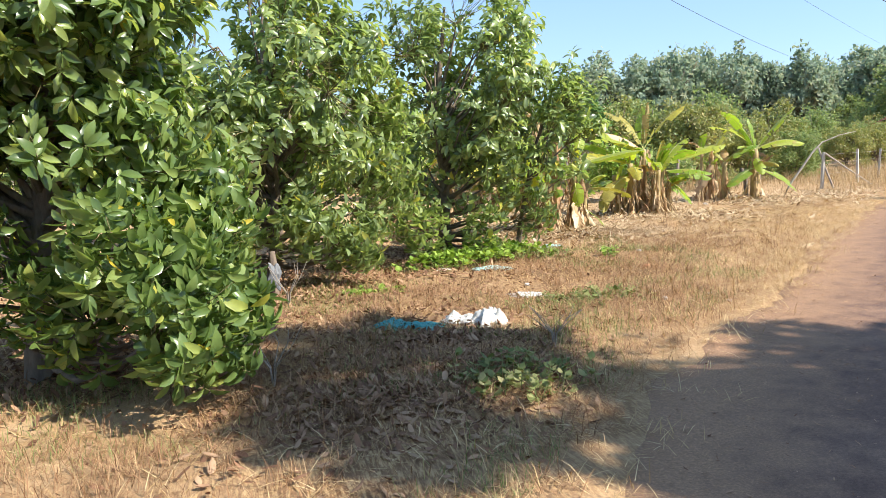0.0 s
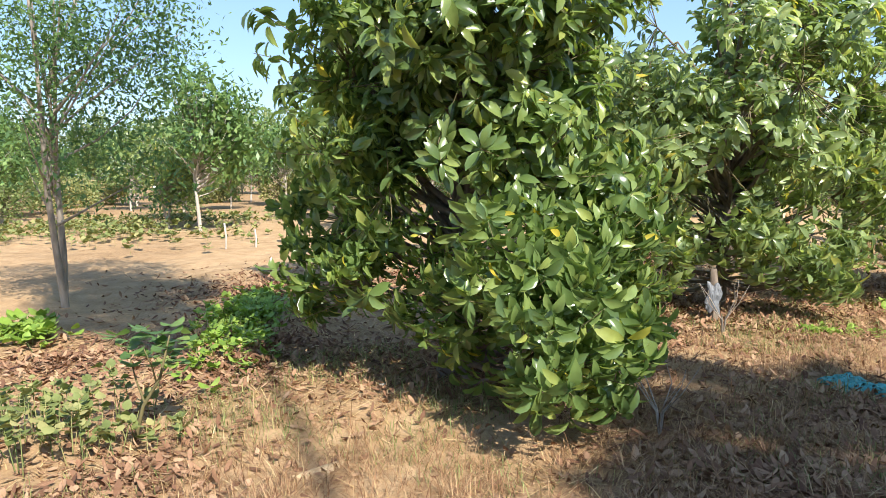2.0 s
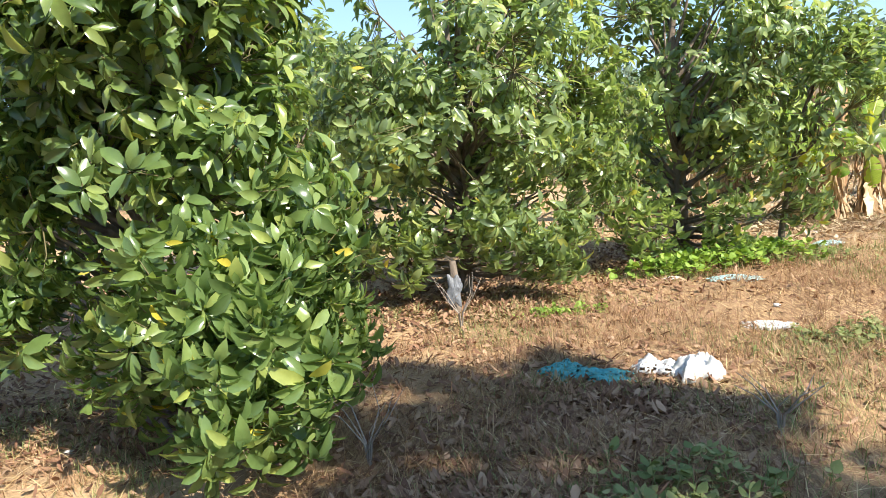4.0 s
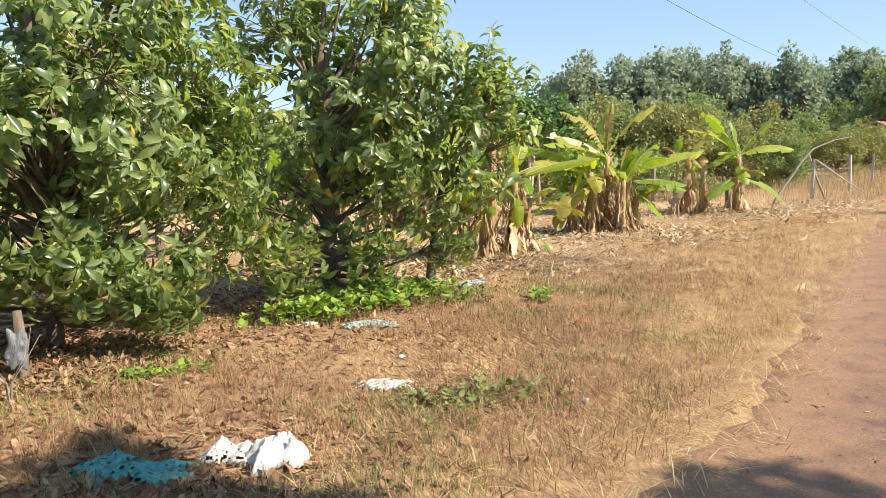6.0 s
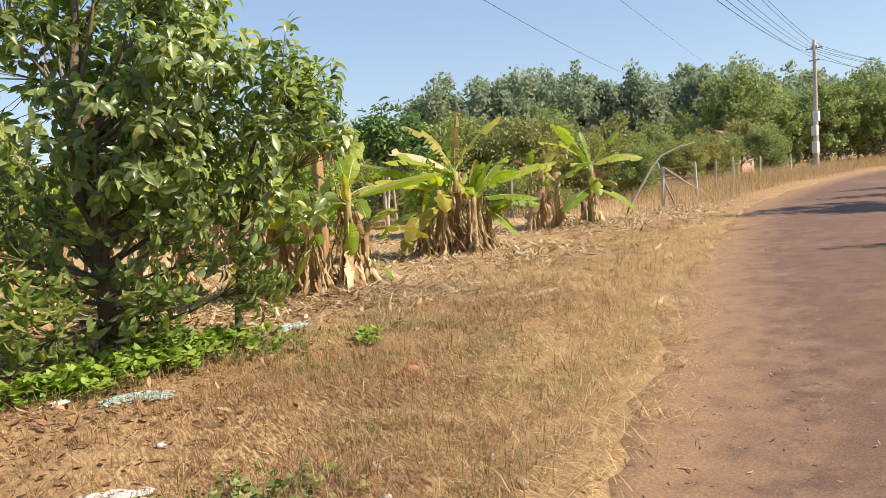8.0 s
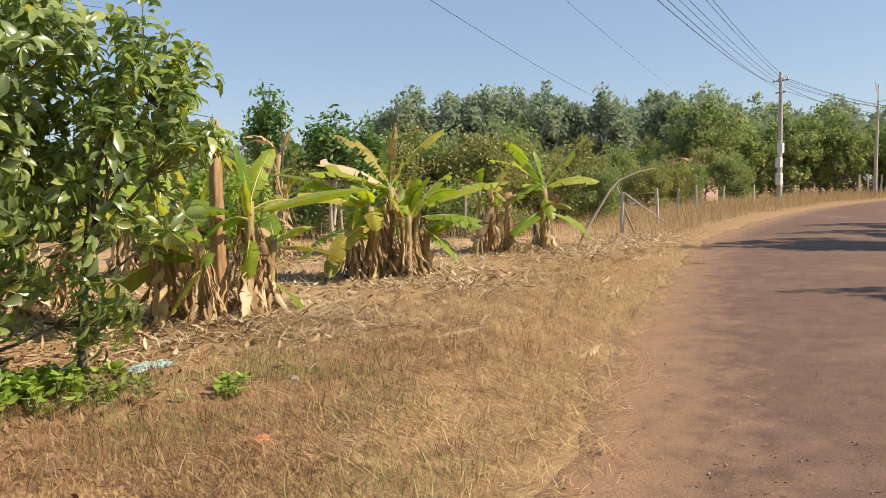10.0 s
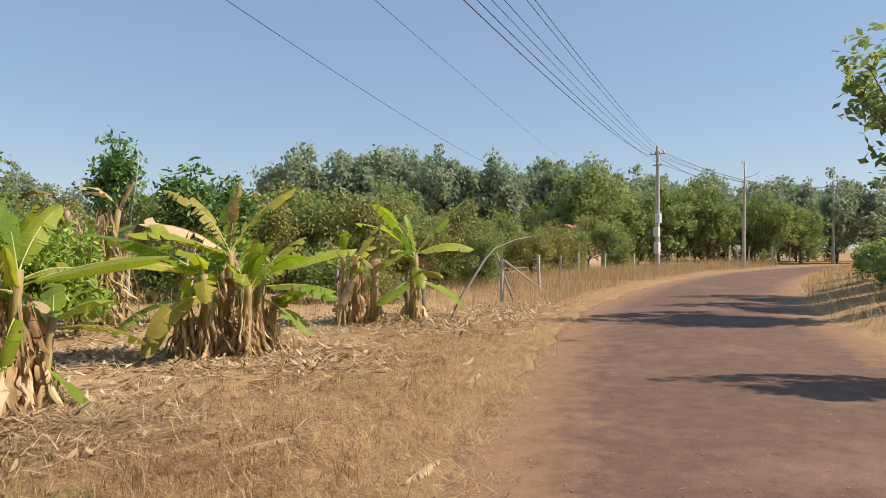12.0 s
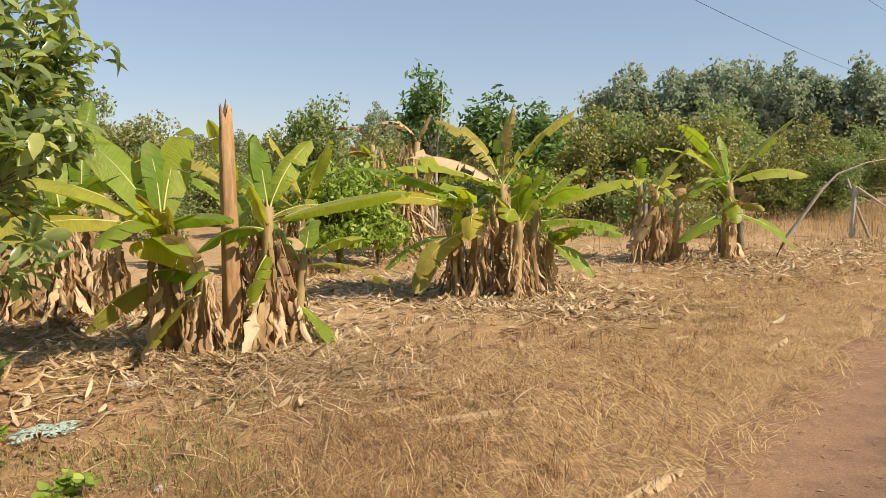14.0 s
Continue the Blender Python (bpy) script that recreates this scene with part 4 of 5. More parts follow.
c2 = banana_clump(8.45, 12.95,
                  [(0.0, 0.1, 1.45, 0.10, 0, 0), (-0.35, -0.05, 1.15, 0.09, -0.08, 0), (0.35, 0.0, 1.1, 0.09, 0.08, 0), (0.05, -0.35, 1.0, 0.08, 0, -0.05), (-0.6, 0.15, 0.9, 0.08, -0.1, 0), (0.62, 0.15, 0.8, 0.08, 0.1, 0)],
                  [(0, 40, 80, 1.0, 0.14, 24, 1, 0.35, 0), (0, 155, 62, 1.15, 0.26, 60, 1, 0.4, 0), (0, -10, 55, 1.25, 0.30, 40, 0, 0.4, 0), (0, 60, 70, 1.0, 0.26, 30, 0, 0.3, 0), (0, 175, 35, 1.2, 0.28, 55, 2, 0.4, 0.05), (0, 190, 25, 1.4, 0.34, 45, 0, 0.3, 0.1),
                   (1, 168, 30, 1.5, 0.32, 40, 0, 0.2, 0), (1, 195, 12, 1.25, 0.30, 25, 0, 0.15, 0), (1, 230, 40, 0.9, 0.28, 80, 0, 0.15, 0), (1, 205, -15, 1.0, 0.30, 60, 1, 0.1, 0.25), (1, 250, 10, 0.8, 0.26, 85, 0, 0.1, 0.1),
                   (2, -15, 22, 1.35, 0.32, 28, 0, 0.3, 0), (2, -25, 5, 1.0, 0.28, 35, 0, 0.25, 0.15), (2, 20, 45, 1.0, 0.28, 45, 0, 0.3, 0), (2, -60, 40, 0.8, 0.26, 70, 0, 0.1, 0), (2, -40, -25, 0.75, 0.24, 50, 0, 0.15, 0.3),
                   (3, 260, 60, 0.75, 0.26, 50, 0, 0.05, 0), (3, 290, 65, 0.7, 0.24, 45, 0, 0.05, 0), (3, 240, 30, 0.8, 0.26, 80, 0, 0.1, 0), (3, 280, 80, 0.6, 0.2, 20, 1, 0.05, 0), (4, 190, -5, 0.95, 0.28, 60, 0, 0.2, 0.1), (4, 220, -20, 0.9, 0.28, 55, 1, 0.1, 0.2), (5, -20, 15, 0.9, 0.26, 60, 0, 0.3, 0), (5, -5, -20, 0.7, 0.22, 50, 0, 0.2, 0.2)],
                  (13, 14, 14, 14, 11, 10), 102, "large banana clump with torn green leaves over dead brown skirts")
c3 = banana_clump(13.1, 15.0,
                  [(0.0, 0.0, 1.35, 0.10, 0.03, 0), (0.15, 0.05, 0.95, 0.08, 0.03, 0)],
                  [(0, 140, 62, 1.25, 0.30, 45, 0, 0.35, 0), (0, 168, 42, 1.35, 0.30, 55, 0, 0.3, 0), (0, -10, 50, 1.45, 0.32, 25, 0, 0.4, 0), (0, -18, 25, 1.25, 0.34, 65, 0, 0.1, 0), (0, 100, 75, 0.8, 0.22, 20, 0, 0.1, 0), (0, 205, 10, 1.1, 0.28, 60, 0, 0.2, 0.05),
                   (0, 200, -15, 1.3, 0.34, 25, 0, 0.2, 0.45), (1, -25, -20, 1.15, 0.24, 45, 0, 0.1, 0.1), (0, 250, -20, 0.7, 0.26, 60, 0, 0.1, 0.2), (1, 280, 20, 0.6, 0.22, 80, 1, 0.1, 0)],
                  (4, 4), 103, "green banana plant with spreading torn leaves")
c4 = banana_clump(11.8, 15.0,
                  [(0, 0, 1.2, 0.10, -0.05, 0), (0.4, 0.1, 1.0, 0.09, 0.05, 0), (-0.25, 0.1, 1.35, 0.06, -0.03, 0)],
                  [(0, 30, 35, 0.9, 0.26, 60, 0, 0.3, 0), (1, -20, 45, 0.9, 0.26, 60, 0, 0.3, 0), (2, 190, 40, 0.5, 0.16, 60, 2, 0.3, 0), (1, 150, 50, 0.7, 0.22, 50, 1, 0.3, 0), (0, 200, -50, 0.95, 0.32, 20, 2, 0.2, 0.15), (0, 0, 60, 0.9, 0.24, 40, 0, 0.3, 0)],
                  (10, 9, 6), 104, "half-dead banana clump with a pale hanging leaf")
c0 = banana_clump(3.3, 12.7,
                  [(0, 0, 1.15, 0.10, 0, 0), (-0.5, 0.1, 1.05, 0.10, -0.1, 0), (0.45, 0.1, 0.95, 0.08, 0.1, 0), (-1.0, 0.3, 1.1, 0.09, -0.1, 0), (0.1, 0.5, 1.2, 0.08, 0, 0)],
                  [(0, 120, 70, 1.2, 0.30, 35, 0, 0.2, 0), (0, 190, 40, 1.2, 0.30, 60, 0, 0.2, 0), (0, -20, 45, 1.0, 0.28, 60, 0, 0.2, 0), (1, 170, 55, 1.2, 0.32, 50, 0, 0.15, 0), (1, 230, 30, 0.9, 0.3, 80, 0, 0.1, 0), (2, 10, 50, 1.1, 0.28, 50, 0, 0.2, 0), (2, -50, 30, 0.8, 0.26, 70, 1, 0.2, 0),
                   (3, 150, 60, 1.3, 0.3, 45, 0, 0.2, 0), (3, 60, 70, 1.2, 0.28, 30, 0, 0.2, 0), (4, 80, 75, 1.3, 0.3, 30, 0, 0.2, 0), (4, 20, 50, 1.1, 0.28, 55, 1, 0.2, 0)],
                  (16, 15, 12, 13, 8), 105, "banana clump with wide green leaves and pale dead skirts")
c5 = banana_clump(8.15, 18.3,
                  [(0, 0, 2.25, 0.09, 0.25, 0), (-0.5, 0.1, 2.2, 0.09, -0.15, 0), (0.35, 0.2, 1.6, 0.08, 0.1, 0)],
                  [(0, 180, 60, 0.9, 0.22, 110, 2, 0.4, 0), (1, 10, 60, 0.9, 0.22, 120, 2, 0.4, 0), (1, 170, 60, 0.8, 0.22, 110, 2, 0.4, 0), (0, 200, -10, 1.0, 0.28, 50, 0, 0.3, 1.0), (2, -10, 30, 0.9, 0.26, 60, 0, 0.3, 0.3), (2, 200, 40, 0.8, 0.24, 60, 1, 0.3, 0.2)],
                  (20, 20, 12), 106, "withered banana clump hung with dry pale leaves")
c6 = copy_thing(c4, pose(1.2, 15.6, 0, 0, 0, 60))
c7 = copy_thing(c0, pose(5.4, 16.8, 0, 0, 0, 140))

# leafy green bush between the bananas
sh = young_tree("green_shrub", 1.9, 0.85, 0.15, 91, 2600, 0.15, M_HERB, 3, M_TWIG, "bushy bright green shrub among the banana plants", "")
sh.matrix_world = pose(6.6, 16.2, 0)
copy_thing(sh, pose(7.4, 17.0, 0, 0, 0, 70))
copy_thing(sh, pose(10.3, 17.6, 0, 0, 0, 160))


# ---- grass, straw and litter ----
def scatter(n, r, x0, x1, y0, y1, keep):
    xy = np.column_stack([r.uniform(x0, x1, n), r.uniform(y0, y1, n)])
    off = off_near(xy)
    m = keep(xy, off)
    return xy[m], off[m]


def patch_noise(xy, f=1.0, ph=0.0):
    x, y = xy[:, 0] * f, xy[:, 1] * f
    return 0.5 + 0.25 * np.sin(x * 1.7 + 1.2 * np.sin(y * 1.1 + ph)) + 0.25 * np.sin(y * 2.1 + 1.4 * np.sin(x * 0.8 + ph * 2))


def stuff(name, chunks, mat, label, category):
    ob = new(name, mesh_np(name, *join(chunks), mat))
    return tagged(ob, label, category, kind="stuff")


g = np.random.default_rng(77)


def tufts(n, per, r, box, keep, spread_r):
    """Blade roots in tufts that lie over in one direction each."""
    xy, off = scatter(n, r, *box, keep)
    a = np.repeat(r.uniform(0, 2 * np.pi, len(xy)), per) + r.normal(size=len(xy) * per) * 0.55
    xy = np.repeat(xy, per, 0) + r.normal(size=(len(xy) * per, 2)) * spread_r
    return xy, off_near(xy), a


near_walk = lambda p: np.clip(1.9 - np.hypot(p[:, 0] - 6, p[:, 1] - 7) / 7.5, 0.12, 1)
# golden straw along the road's edge
xy, off, a = tufts(170000, 9, g, (-4, 24, -3, 20), lambda p, o: (o > -0.10 - 0.28 * g.random(len(o)) ** 3) & (o < 4.6) & (g.random(len(p)) < np.exp(-((o - 0.35) / (1.0 + 1.5 * np.clip((p[:, 0] - 4) / 4, 0, 1))) ** 2) * (0.5 + 0.45 * patch_noise(p, 0.8)) * np.clip((p[:, 0] - 1.5) / 5, 0.25, 1) * near_walk(p)), 0.07)
n = len(xy)
z = np.where(off < 0.03, 0.025, height(xy, off) + g.uniform(-0.005, 0.045, n))
stuff("straw", [blades(xy, z, g.uniform(0.04, 0.20, n), g.uniform(0.002, 0.005, n), np.where(g.random(n) < 0.12, g.uniform(0.6, 0.95, n), g.uniform(0.96, 1.0, n)), g, a)], M_STRAW, "golden dry straw lying along the road edge", "straw")
# brown dry grass over the verge
xy, off, a = tufts(150000, 8, g, (-4, 17, 0, 16), lambda p, o: (o > 0.15) & (g.random(len(p)) < np.clip(1.3 - np.abs(o - 1.6) / 2.2, 0, 1) * (0.15 + 0.85 * patch_noise(p, 1.3, 2) ** 1.3) * np.clip(1.6 - np.hypot(p[:, 0] - 3.0, p[:, 1] - 5.0) / 7, 0.10, 1) * np.clip(1.25 - (p[:, 0] - 4.0) / 4.0, 0.22, 1)), 0.035)
n = len(xy)
stuff("dry_grass", [blades(xy, height(xy, off) + g.uniform(-0.005, 0.03, n), g.uniform(0.04, 0.19, n), g.uniform(0.002, 0.0042, n), np.where(g.random(n) < 0.2, g.uniform(0.3, 0.9, n), g.uniform(0.88, 1.0, n)), g, a)], M_REDGRASS, "brown dry grass covering the road verge", "grass")
# low brown tussocks and trodden weeds standing out of the straw
xy, off = scatter(1500, g, -3, 15, 1, 15, lambda p, o: (o > 0.5) & (o < 4.2) & (g.random(len(p)) < 0.25 + 0.6 * patch_noise(p, 1.6, 4)))
per = 46
mid = np.repeat(xy, per, 0)
size = np.repeat(g.uniform(0.5, 1.2, len(xy)), per)
xy = mid + g.normal(size=mid.shape) * (0.055 * size)[:, None]
n = len(xy)
stuff("dry_tussocks", [blades(xy, height(xy, off_near(xy)) - 0.005, size * g.uniform(0.06, 0.2, n), g.uniform(0.002, 0.0045, n), g.uniform(0.25, 0.97, n), g)], M_REDGRASS, "low brown dry tussocks in the straw", "grass")
# thin straw lying over the open soil
xy, off = scatter(150000, g, -5, 15, 1, 16, lambda p, o: (o > 1.2) & (o < 8) & (g.random(len(p)) < 0.15 + 0.6 * patch_noise(p, 0.9, 1) ** 2))
n = len(xy)
stuff("loose_straw", [blades(xy, height(xy, off) + 0.006, g.uniform(0.06, 0.22, n), g.uniform(0.003, 0.008, n), g.uniform(0.96, 1.0, n), g)], M_STRAW, "scattered loose straw on open soil", "straw")
# greenish weeds between
xy, off = scatter(150000, g, -4, 8, 1, 11, lambda p, o: (o > 0.3) & (o < 5) & (p[:, 0] < 5.5) & (g.random(len(p)) < np.clip(patch_noise(p, 2.3, 5) * patch_noise(p, 0.9, 1) * 3.2 - 0.62, 0, 1)))
stuff("green_grass", [blades(xy, height(xy, off) - 0.005, g.uniform(0.04, 0.14, len(xy)), g.uniform(0.0025, 0.005, len(xy)), g.uniform(0.3, 0.95, len(xy)), g)], M_GREENGRASS, "patchy half-green short grass on the verge", "grass")


def flat_leaves(xy, z, L, W, r, tilt=0.35):
    n = len(xy)
    a = r.uniform(0, 2 * np.pi, n)
    way = np.stack([np.cos(a), np.sin(a), r.normal(size=n) * tilt], 1)
    side = np.stack([-np.sin(a), np.cos(a), r.normal(size=n) * tilt], 1)
    return leaf_cloud(np.column_stack([xy, z]), way, side, L, W, r.uniform(-0.3, 0.4, n), r.uniform(-0.6, 0.9, (n, 1)))


def ring_litter(n, spots, r):
    out = []
    for cx, cy, rad, k in spots:
        m = int(n * k)
        a = r.uniform(0, 2 * np.pi, m)
        d = rad * np.abs(r.normal(size=m)) * 0.75
        out.append(np.column_stack([cx + np.cos(a) * d, cy + np.sin(a) * d]))
    xy = np.concatenate(out)
    off = off_near(xy)
    return xy[off > 0.3], off[off > 0.3]


xy, off = ring_litter(17000, ((-1.6, 4.7, 0.9, 0.22), (0.1, 7.2, 1.9, 0.45), (2.4, 9.2, 1.7, 0.3), (0.9, 4.2, 1.0, 0.22), (-3.9, 8.5, 2.0, 0.2), (-3.6, 5.0, 1.2, 0.06), (-1, 12, 2.5, 0.2), (-5, 4, 1.5, 0.12), (-3.4, 4.3, 1.2, 0.16), (-5.4, 7.3, 1.3, 0.12), (0.2, 3.1, 0.9, 0.16), (-2.7, 2.3, 0.7, 0.06)), g)
n = len(xy)
stuff("leaf_litter", [flat_leaves(xy, height(xy, off) + g.uniform(0.0, 0.03, n), g.uniform(0.035, 0.11, n), g.uniform(0.015, 0.042, n), g)], M_DRY_LITTER, "curled brown fallen leaves under the orchard trees", "leaf litter")
xy, off = ring_litter(7500, ((5.1, 10.8, 1.2, 0.36), (8.4, 12.9, 1.5, 0.36), (9.0, 11.6, 0.9, 0.12), (12.8, 15.0, 1.8, 0.3), (3.3, 12.5, 1.3, 0.2), (8.1, 18, 1.6, 0.15), (15.8, 15.4, 1.2, 0.08), (6.8, 14.5, 1.6, 0.14), (18, 17.0, 1.5, 0.06)), g)
n = len(xy)
stuff("banana_litter", [flat_leaves(xy, height(xy, off) + g.uniform(0.0, 0.05, n), g.uniform(0.08, 0.30, n), g.uniform(0.02, 0.06, n), g, 0.09)], M_PALE_LITTER, "pale dry banana leaf scraps on the ground", "leaf litter")
# thin dry strips strewn round the clumps
xy, off = ring_litter(16000, ((5.1, 10.8, 1.3, 0.4), (8.4, 12.9, 1.6, 0.35), (12.8, 15.0, 1.9, 0.25), (3.3, 12.5, 1.3, 0.2), (7.0, 14.6, 1.8, 0.15), (6.0, 9.6, 1.2, 0.12)), g)
n = len(xy)
stuff("banana_strips", [blades(xy, height(xy, off) + g.uniform(0.0, 0.05, n), g.uniform(0.1, 0.38, n), g.uniform(0.004, 0.012, n), g.uniform(0.96, 1.0, n), g)], M_PALE_LITTER, "thin pale dry leaf strips round the banana clumps", "leaf litter")
# crumbs and chaff on the road
k = g.integers(0, len(EDGE), 60000)
k = k[(EDGE[k, 0] > -3) & (EDGE[k, 0] < 26)][:5000]
so = -np.abs(g.normal(size=len(k))) * 1.5
xy = along_road(so, k)[so > -5]
so = so[so > -5]
n = len(xy)
stuff("road_chaff", [flat_leaves(xy, np.interp(-so, [0, 2.6, 5.2], [0.012, 0.062, 0.012]), g.uniform(0.008, 0.05, n), g.uniform(0.004, 0.012, n), g, 0.05)], M_DRY_LITTER, "crumbs of straw and leaf on the asphalt", "litter")
# tall dry grass by the fence and at the far roadside
xy, off = scatter(170000, g, 10, 62, 13, 40, lambda p, o: (o > 1.0) & (o < 9) & (p[:, 0] + p[:, 1] > 31.5) & (g.random(len(p)) < np.clip(1.4 - np.abs(o - 3.0) / 3.0, 0, 1) * (0.3 + 0.7 * patch_noise(p, 0.6)) * np.clip((p[:, 0] - 11) / 9, 0, 1)))
n = len(xy)
stuff("tall_dry_grass", [blades(xy, height(xy, off) - 0.01, g.uniform(0.35, 1.05, n) * np.clip((xy[:, 0] - 8) / 20, 0.35, 1), g.uniform(0.004, 0.010, n), g.uniform(0.1, 0.8, n), g)], M_TALL, "tall dry pale brown grass along the wire fence", "grass")
xy, off = scatter(40000, g, 14, 60, 2, 30, lambda p, o: (o < -ROAD_W - 0.1) & (o > -ROAD_W - 3.5))
n = len(xy)
stuff("roadside_grass", [blades(xy, height(xy, off) - 0.01, g.uniform(0.2, 0.6, n), g.uniform(0.006, 0.014, n), g.uniform(0.2, 0.9, n), g)], M_STRAW, "dry tufted grass on the far road bank", "grass")
xy, off = scatter(60000, g, 6, 30, 15, 40, lambda p, o: (o > 4.5) & (g.random(len(p)) < patch_noise(p, 0.5, 3) ** 2 * np.clip((np.hypot(p[:, 0], p[:, 1]) - 19) / 6, 0, 1)))
n = len(xy)
stuff("rough_grass", [blades(xy, height(xy, off) - 0.01, g.uniform(0.25, 0.85, n), g.uniform(0.005, 0.011, n), g.uniform(0.1, 0.8, n), g)], M_TALL, "rough brown dry grass on the waste ground", "grass")


def herb_patch(name, cx, cy, rx, ry, n, hmax, leaf, seed, label, mat=None, rot=0.0):
    """Low broad-leaved weeds: short stems with leaves round their tops."""
    r = np.random.default_rng(seed)
    ob = empty(name, cx, cy, float(height([(cx, cy)])[0]), rot)
    tagged(ob, label, "weed")
    p = r.normal(size=(n, 2)) * np.array([rx, ry]) * 0.5
    h = hmax * r.uniform(0.4, 1.0, n) * np.exp(-(p[:, 0] / rx) ** 2 * 0.6)
    tops = np.column_stack([p + r.normal(size=(n, 2)) * 0.03, h])
    child("stalkwork", mesh_np("stalkwork", *tubes([(np.array([[a[0], a[1], -0.02], t]), np.array([0.004, 0.002])) for a, t in zip(p, tops)], 4), M_GREENGRASS), ob)
    per = 6
    c = np.repeat(tops, per, 0)
    a = r.uniform(0, 2 * np.pi, len(c))
    way = np.stack([np.cos(a), np.sin(a), r.uniform(-0.4, 0.5, len(c))], 1)
    side = np.stack([-np.sin(a), np.cos(a), r.normal(size=len(c)) * 0.2], 1)
    L = leaf * r.uniform(0.5, 1.2, len(c))
    c[:, 2] -= r.uniform(0, 0.08, len(c))
    child("foliage", mesh_np("foliage", *leaf_cloud(c, way, side, L, L * 0.75, 0.3, 0.2), mat or M_HERB), ob)
    return ob


herb_patch("green_weeds", 2.1, 8.0, 0.45, 0.3, 70, 0.22, 0.09, 1, "bright green broad-leaved weeds under the tree")
herb_patch("green_weeds", 3.0, 8.4, 0.85, 0.5, 170, 0.24, 0.09, 2, "bright green broad-leaved weed patch on the verge", rot=20)
herb_patch("green_weeds", 3.7, 8.2, 0.4, 0.35, 60, 0.14, 0.05, 3, "small-leaved green weeds in dry grass", M_GREENGRASS)
herb_patch("green_weeds", 2.75, 5.0, 0.55, 0.35, 110, 0.12, 0.05, 4, "low green weeds in dry verge grass", M_GREENGRASS)
herb_patch("green_weeds", 1.0, 3.0, 0.5, 0.4, 90, 0.16, 0.06, 5, "low green weeds beside the road", M_GREENGRASS)
herb_patch("green_weeds", 0.9, 6.45, 0.5, 0.15, 60, 0.10, 0.06, 6, "small green weeds at the tree's dripline", M_HERB)
herb_patch("green_weeds", -4.4, 5.6, 1.9, 0.4, 260, 0.20, 0.09, 7, "row of green weeds along a shallow furrow", M_HERB, 118)
herb_patch("green_weeds", -3.6, 2.6, 0.7, 0.5, 110, 0.34, 0.07, 8, "yellow-green weeds with straggling stems", M_GREENGRASS)
herb_patch("green_weeds", -6.0, 4.5, 0.6, 0.25, 60, 0.20, 0.12, 9, "clump of green weeds in bare soil", M_HERB)
herb_patch("green_weeds", 4.55, 7.85, 0.16, 0.16, 14, 0.14, 0.07, 10, "small green weed clump in straw", M_HERB)
herb_patch("green_weeds", -16, 17, 6, 3.0, 420, 0.3, 0.14, 12, "low green weeds under young orchard trees", M_GREENGRASS, 40)
herb_patch("green_weeds", -14, 13, 5, 2.5, 260, 0.3, 0.14, 11, "low green weeds between young orchard trees", M_GREENGRASS)

# sapling in the foreground
sap = empty("sapling", -3.04, 2.75, float(height([(-3.04, 2.75)])[0]))
tagged(sap, "small sapling with reddish forked stem and green leaves", "sapling")
child("stem", mesh_np("stem", *tubes([(np.array([[-0.05, 0, -0.05], [0.02, 0.02, 0.2], [0.12, 0.05, 0.36], [0.2, 0.05, 0.6]]), np.array([0.014, 0.011, 0.008, 0.004])),
                                      (np.array([[0.03, 0.02, 0.22], [0.0, 0.0, 0.35], [-0.02, -0.03, 0.55]]), np.array([0.007, 0.005, 0.003])),
                                      (np.array([[0.1, 0.04, 0.34], [0.16, -0.05, 0.45], [0.16, -0.1, 0.56]]), np.array([0.006, 0.004, 0.003]))], 6), M_TWIG), sap)
r9 = np.random.default_rng(9)
c = np.array([[0.2, 0.05, 0.6], [-0.02, -0.03, 0.55], [0.16, -0.1, 0.56], [0.1, 0.1, 0.5]])[r9.integers(0, 4, 60)] + r9.normal(size=(60, 3)) * 0.055
a9 = r9.uniform(0, 6.28, 60)
child("foliage", mesh_np("foliage", *leaf_cloud(c, np.stack([np.cos(a9), np.sin(a9), r9.uniform(-0.4, 0.3, 60)], 1), np.stack([-np.sin(a9), np.cos(a9), 0 * a9], 1), r9.uniform(0.07, 0.15, 60), r9.uniform(0.05, 0.09, 60), 0.2, 0.2), M_LEAF_NEW), sap)


def bare_twigs(x, y, h, seed, label):
    r = np.random.default_rng(seed)
    ob = empty("bare_twig_plant", x, y, float(height([(x, y)])[0]))
    tagged(ob, label, "dead plant")
    segs = []
    for k in range(7):
        a = r.uniform(0, 6.28)
        p = np.array([[0, 0, -0.03], [0.02 * math.cos(a), 0.02 * math.sin(a), h * 0.35], [0.12 * math.cos(a), 0.12 * math.sin(a), h * r.uniform(0.6, 0.8)], [0.2 * math.cos(a + 0.4), 0.2 * math.sin(a + 0.4), h * r.uniform(0.8, 1.1)]])
        segs.append((p, np.array([0.006, 0.005, 0.003, 0.0015])))
    child("stalkwork", mesh_np("stalkwork", *tubes(segs, 4), M_WOOD_OLD), ob)


bare_twigs(0.0, 6.15, 0.45, 3, "bare dead twiggy weed standing in leaf litter")
bare_twigs(-0.35, 3.6, 0.35, 4, "dry bare twiggy weed in dry grass")
bare_twigs(1.6, 3.6, 0.3, 5, "dry bare twiggy weed in dry grass")


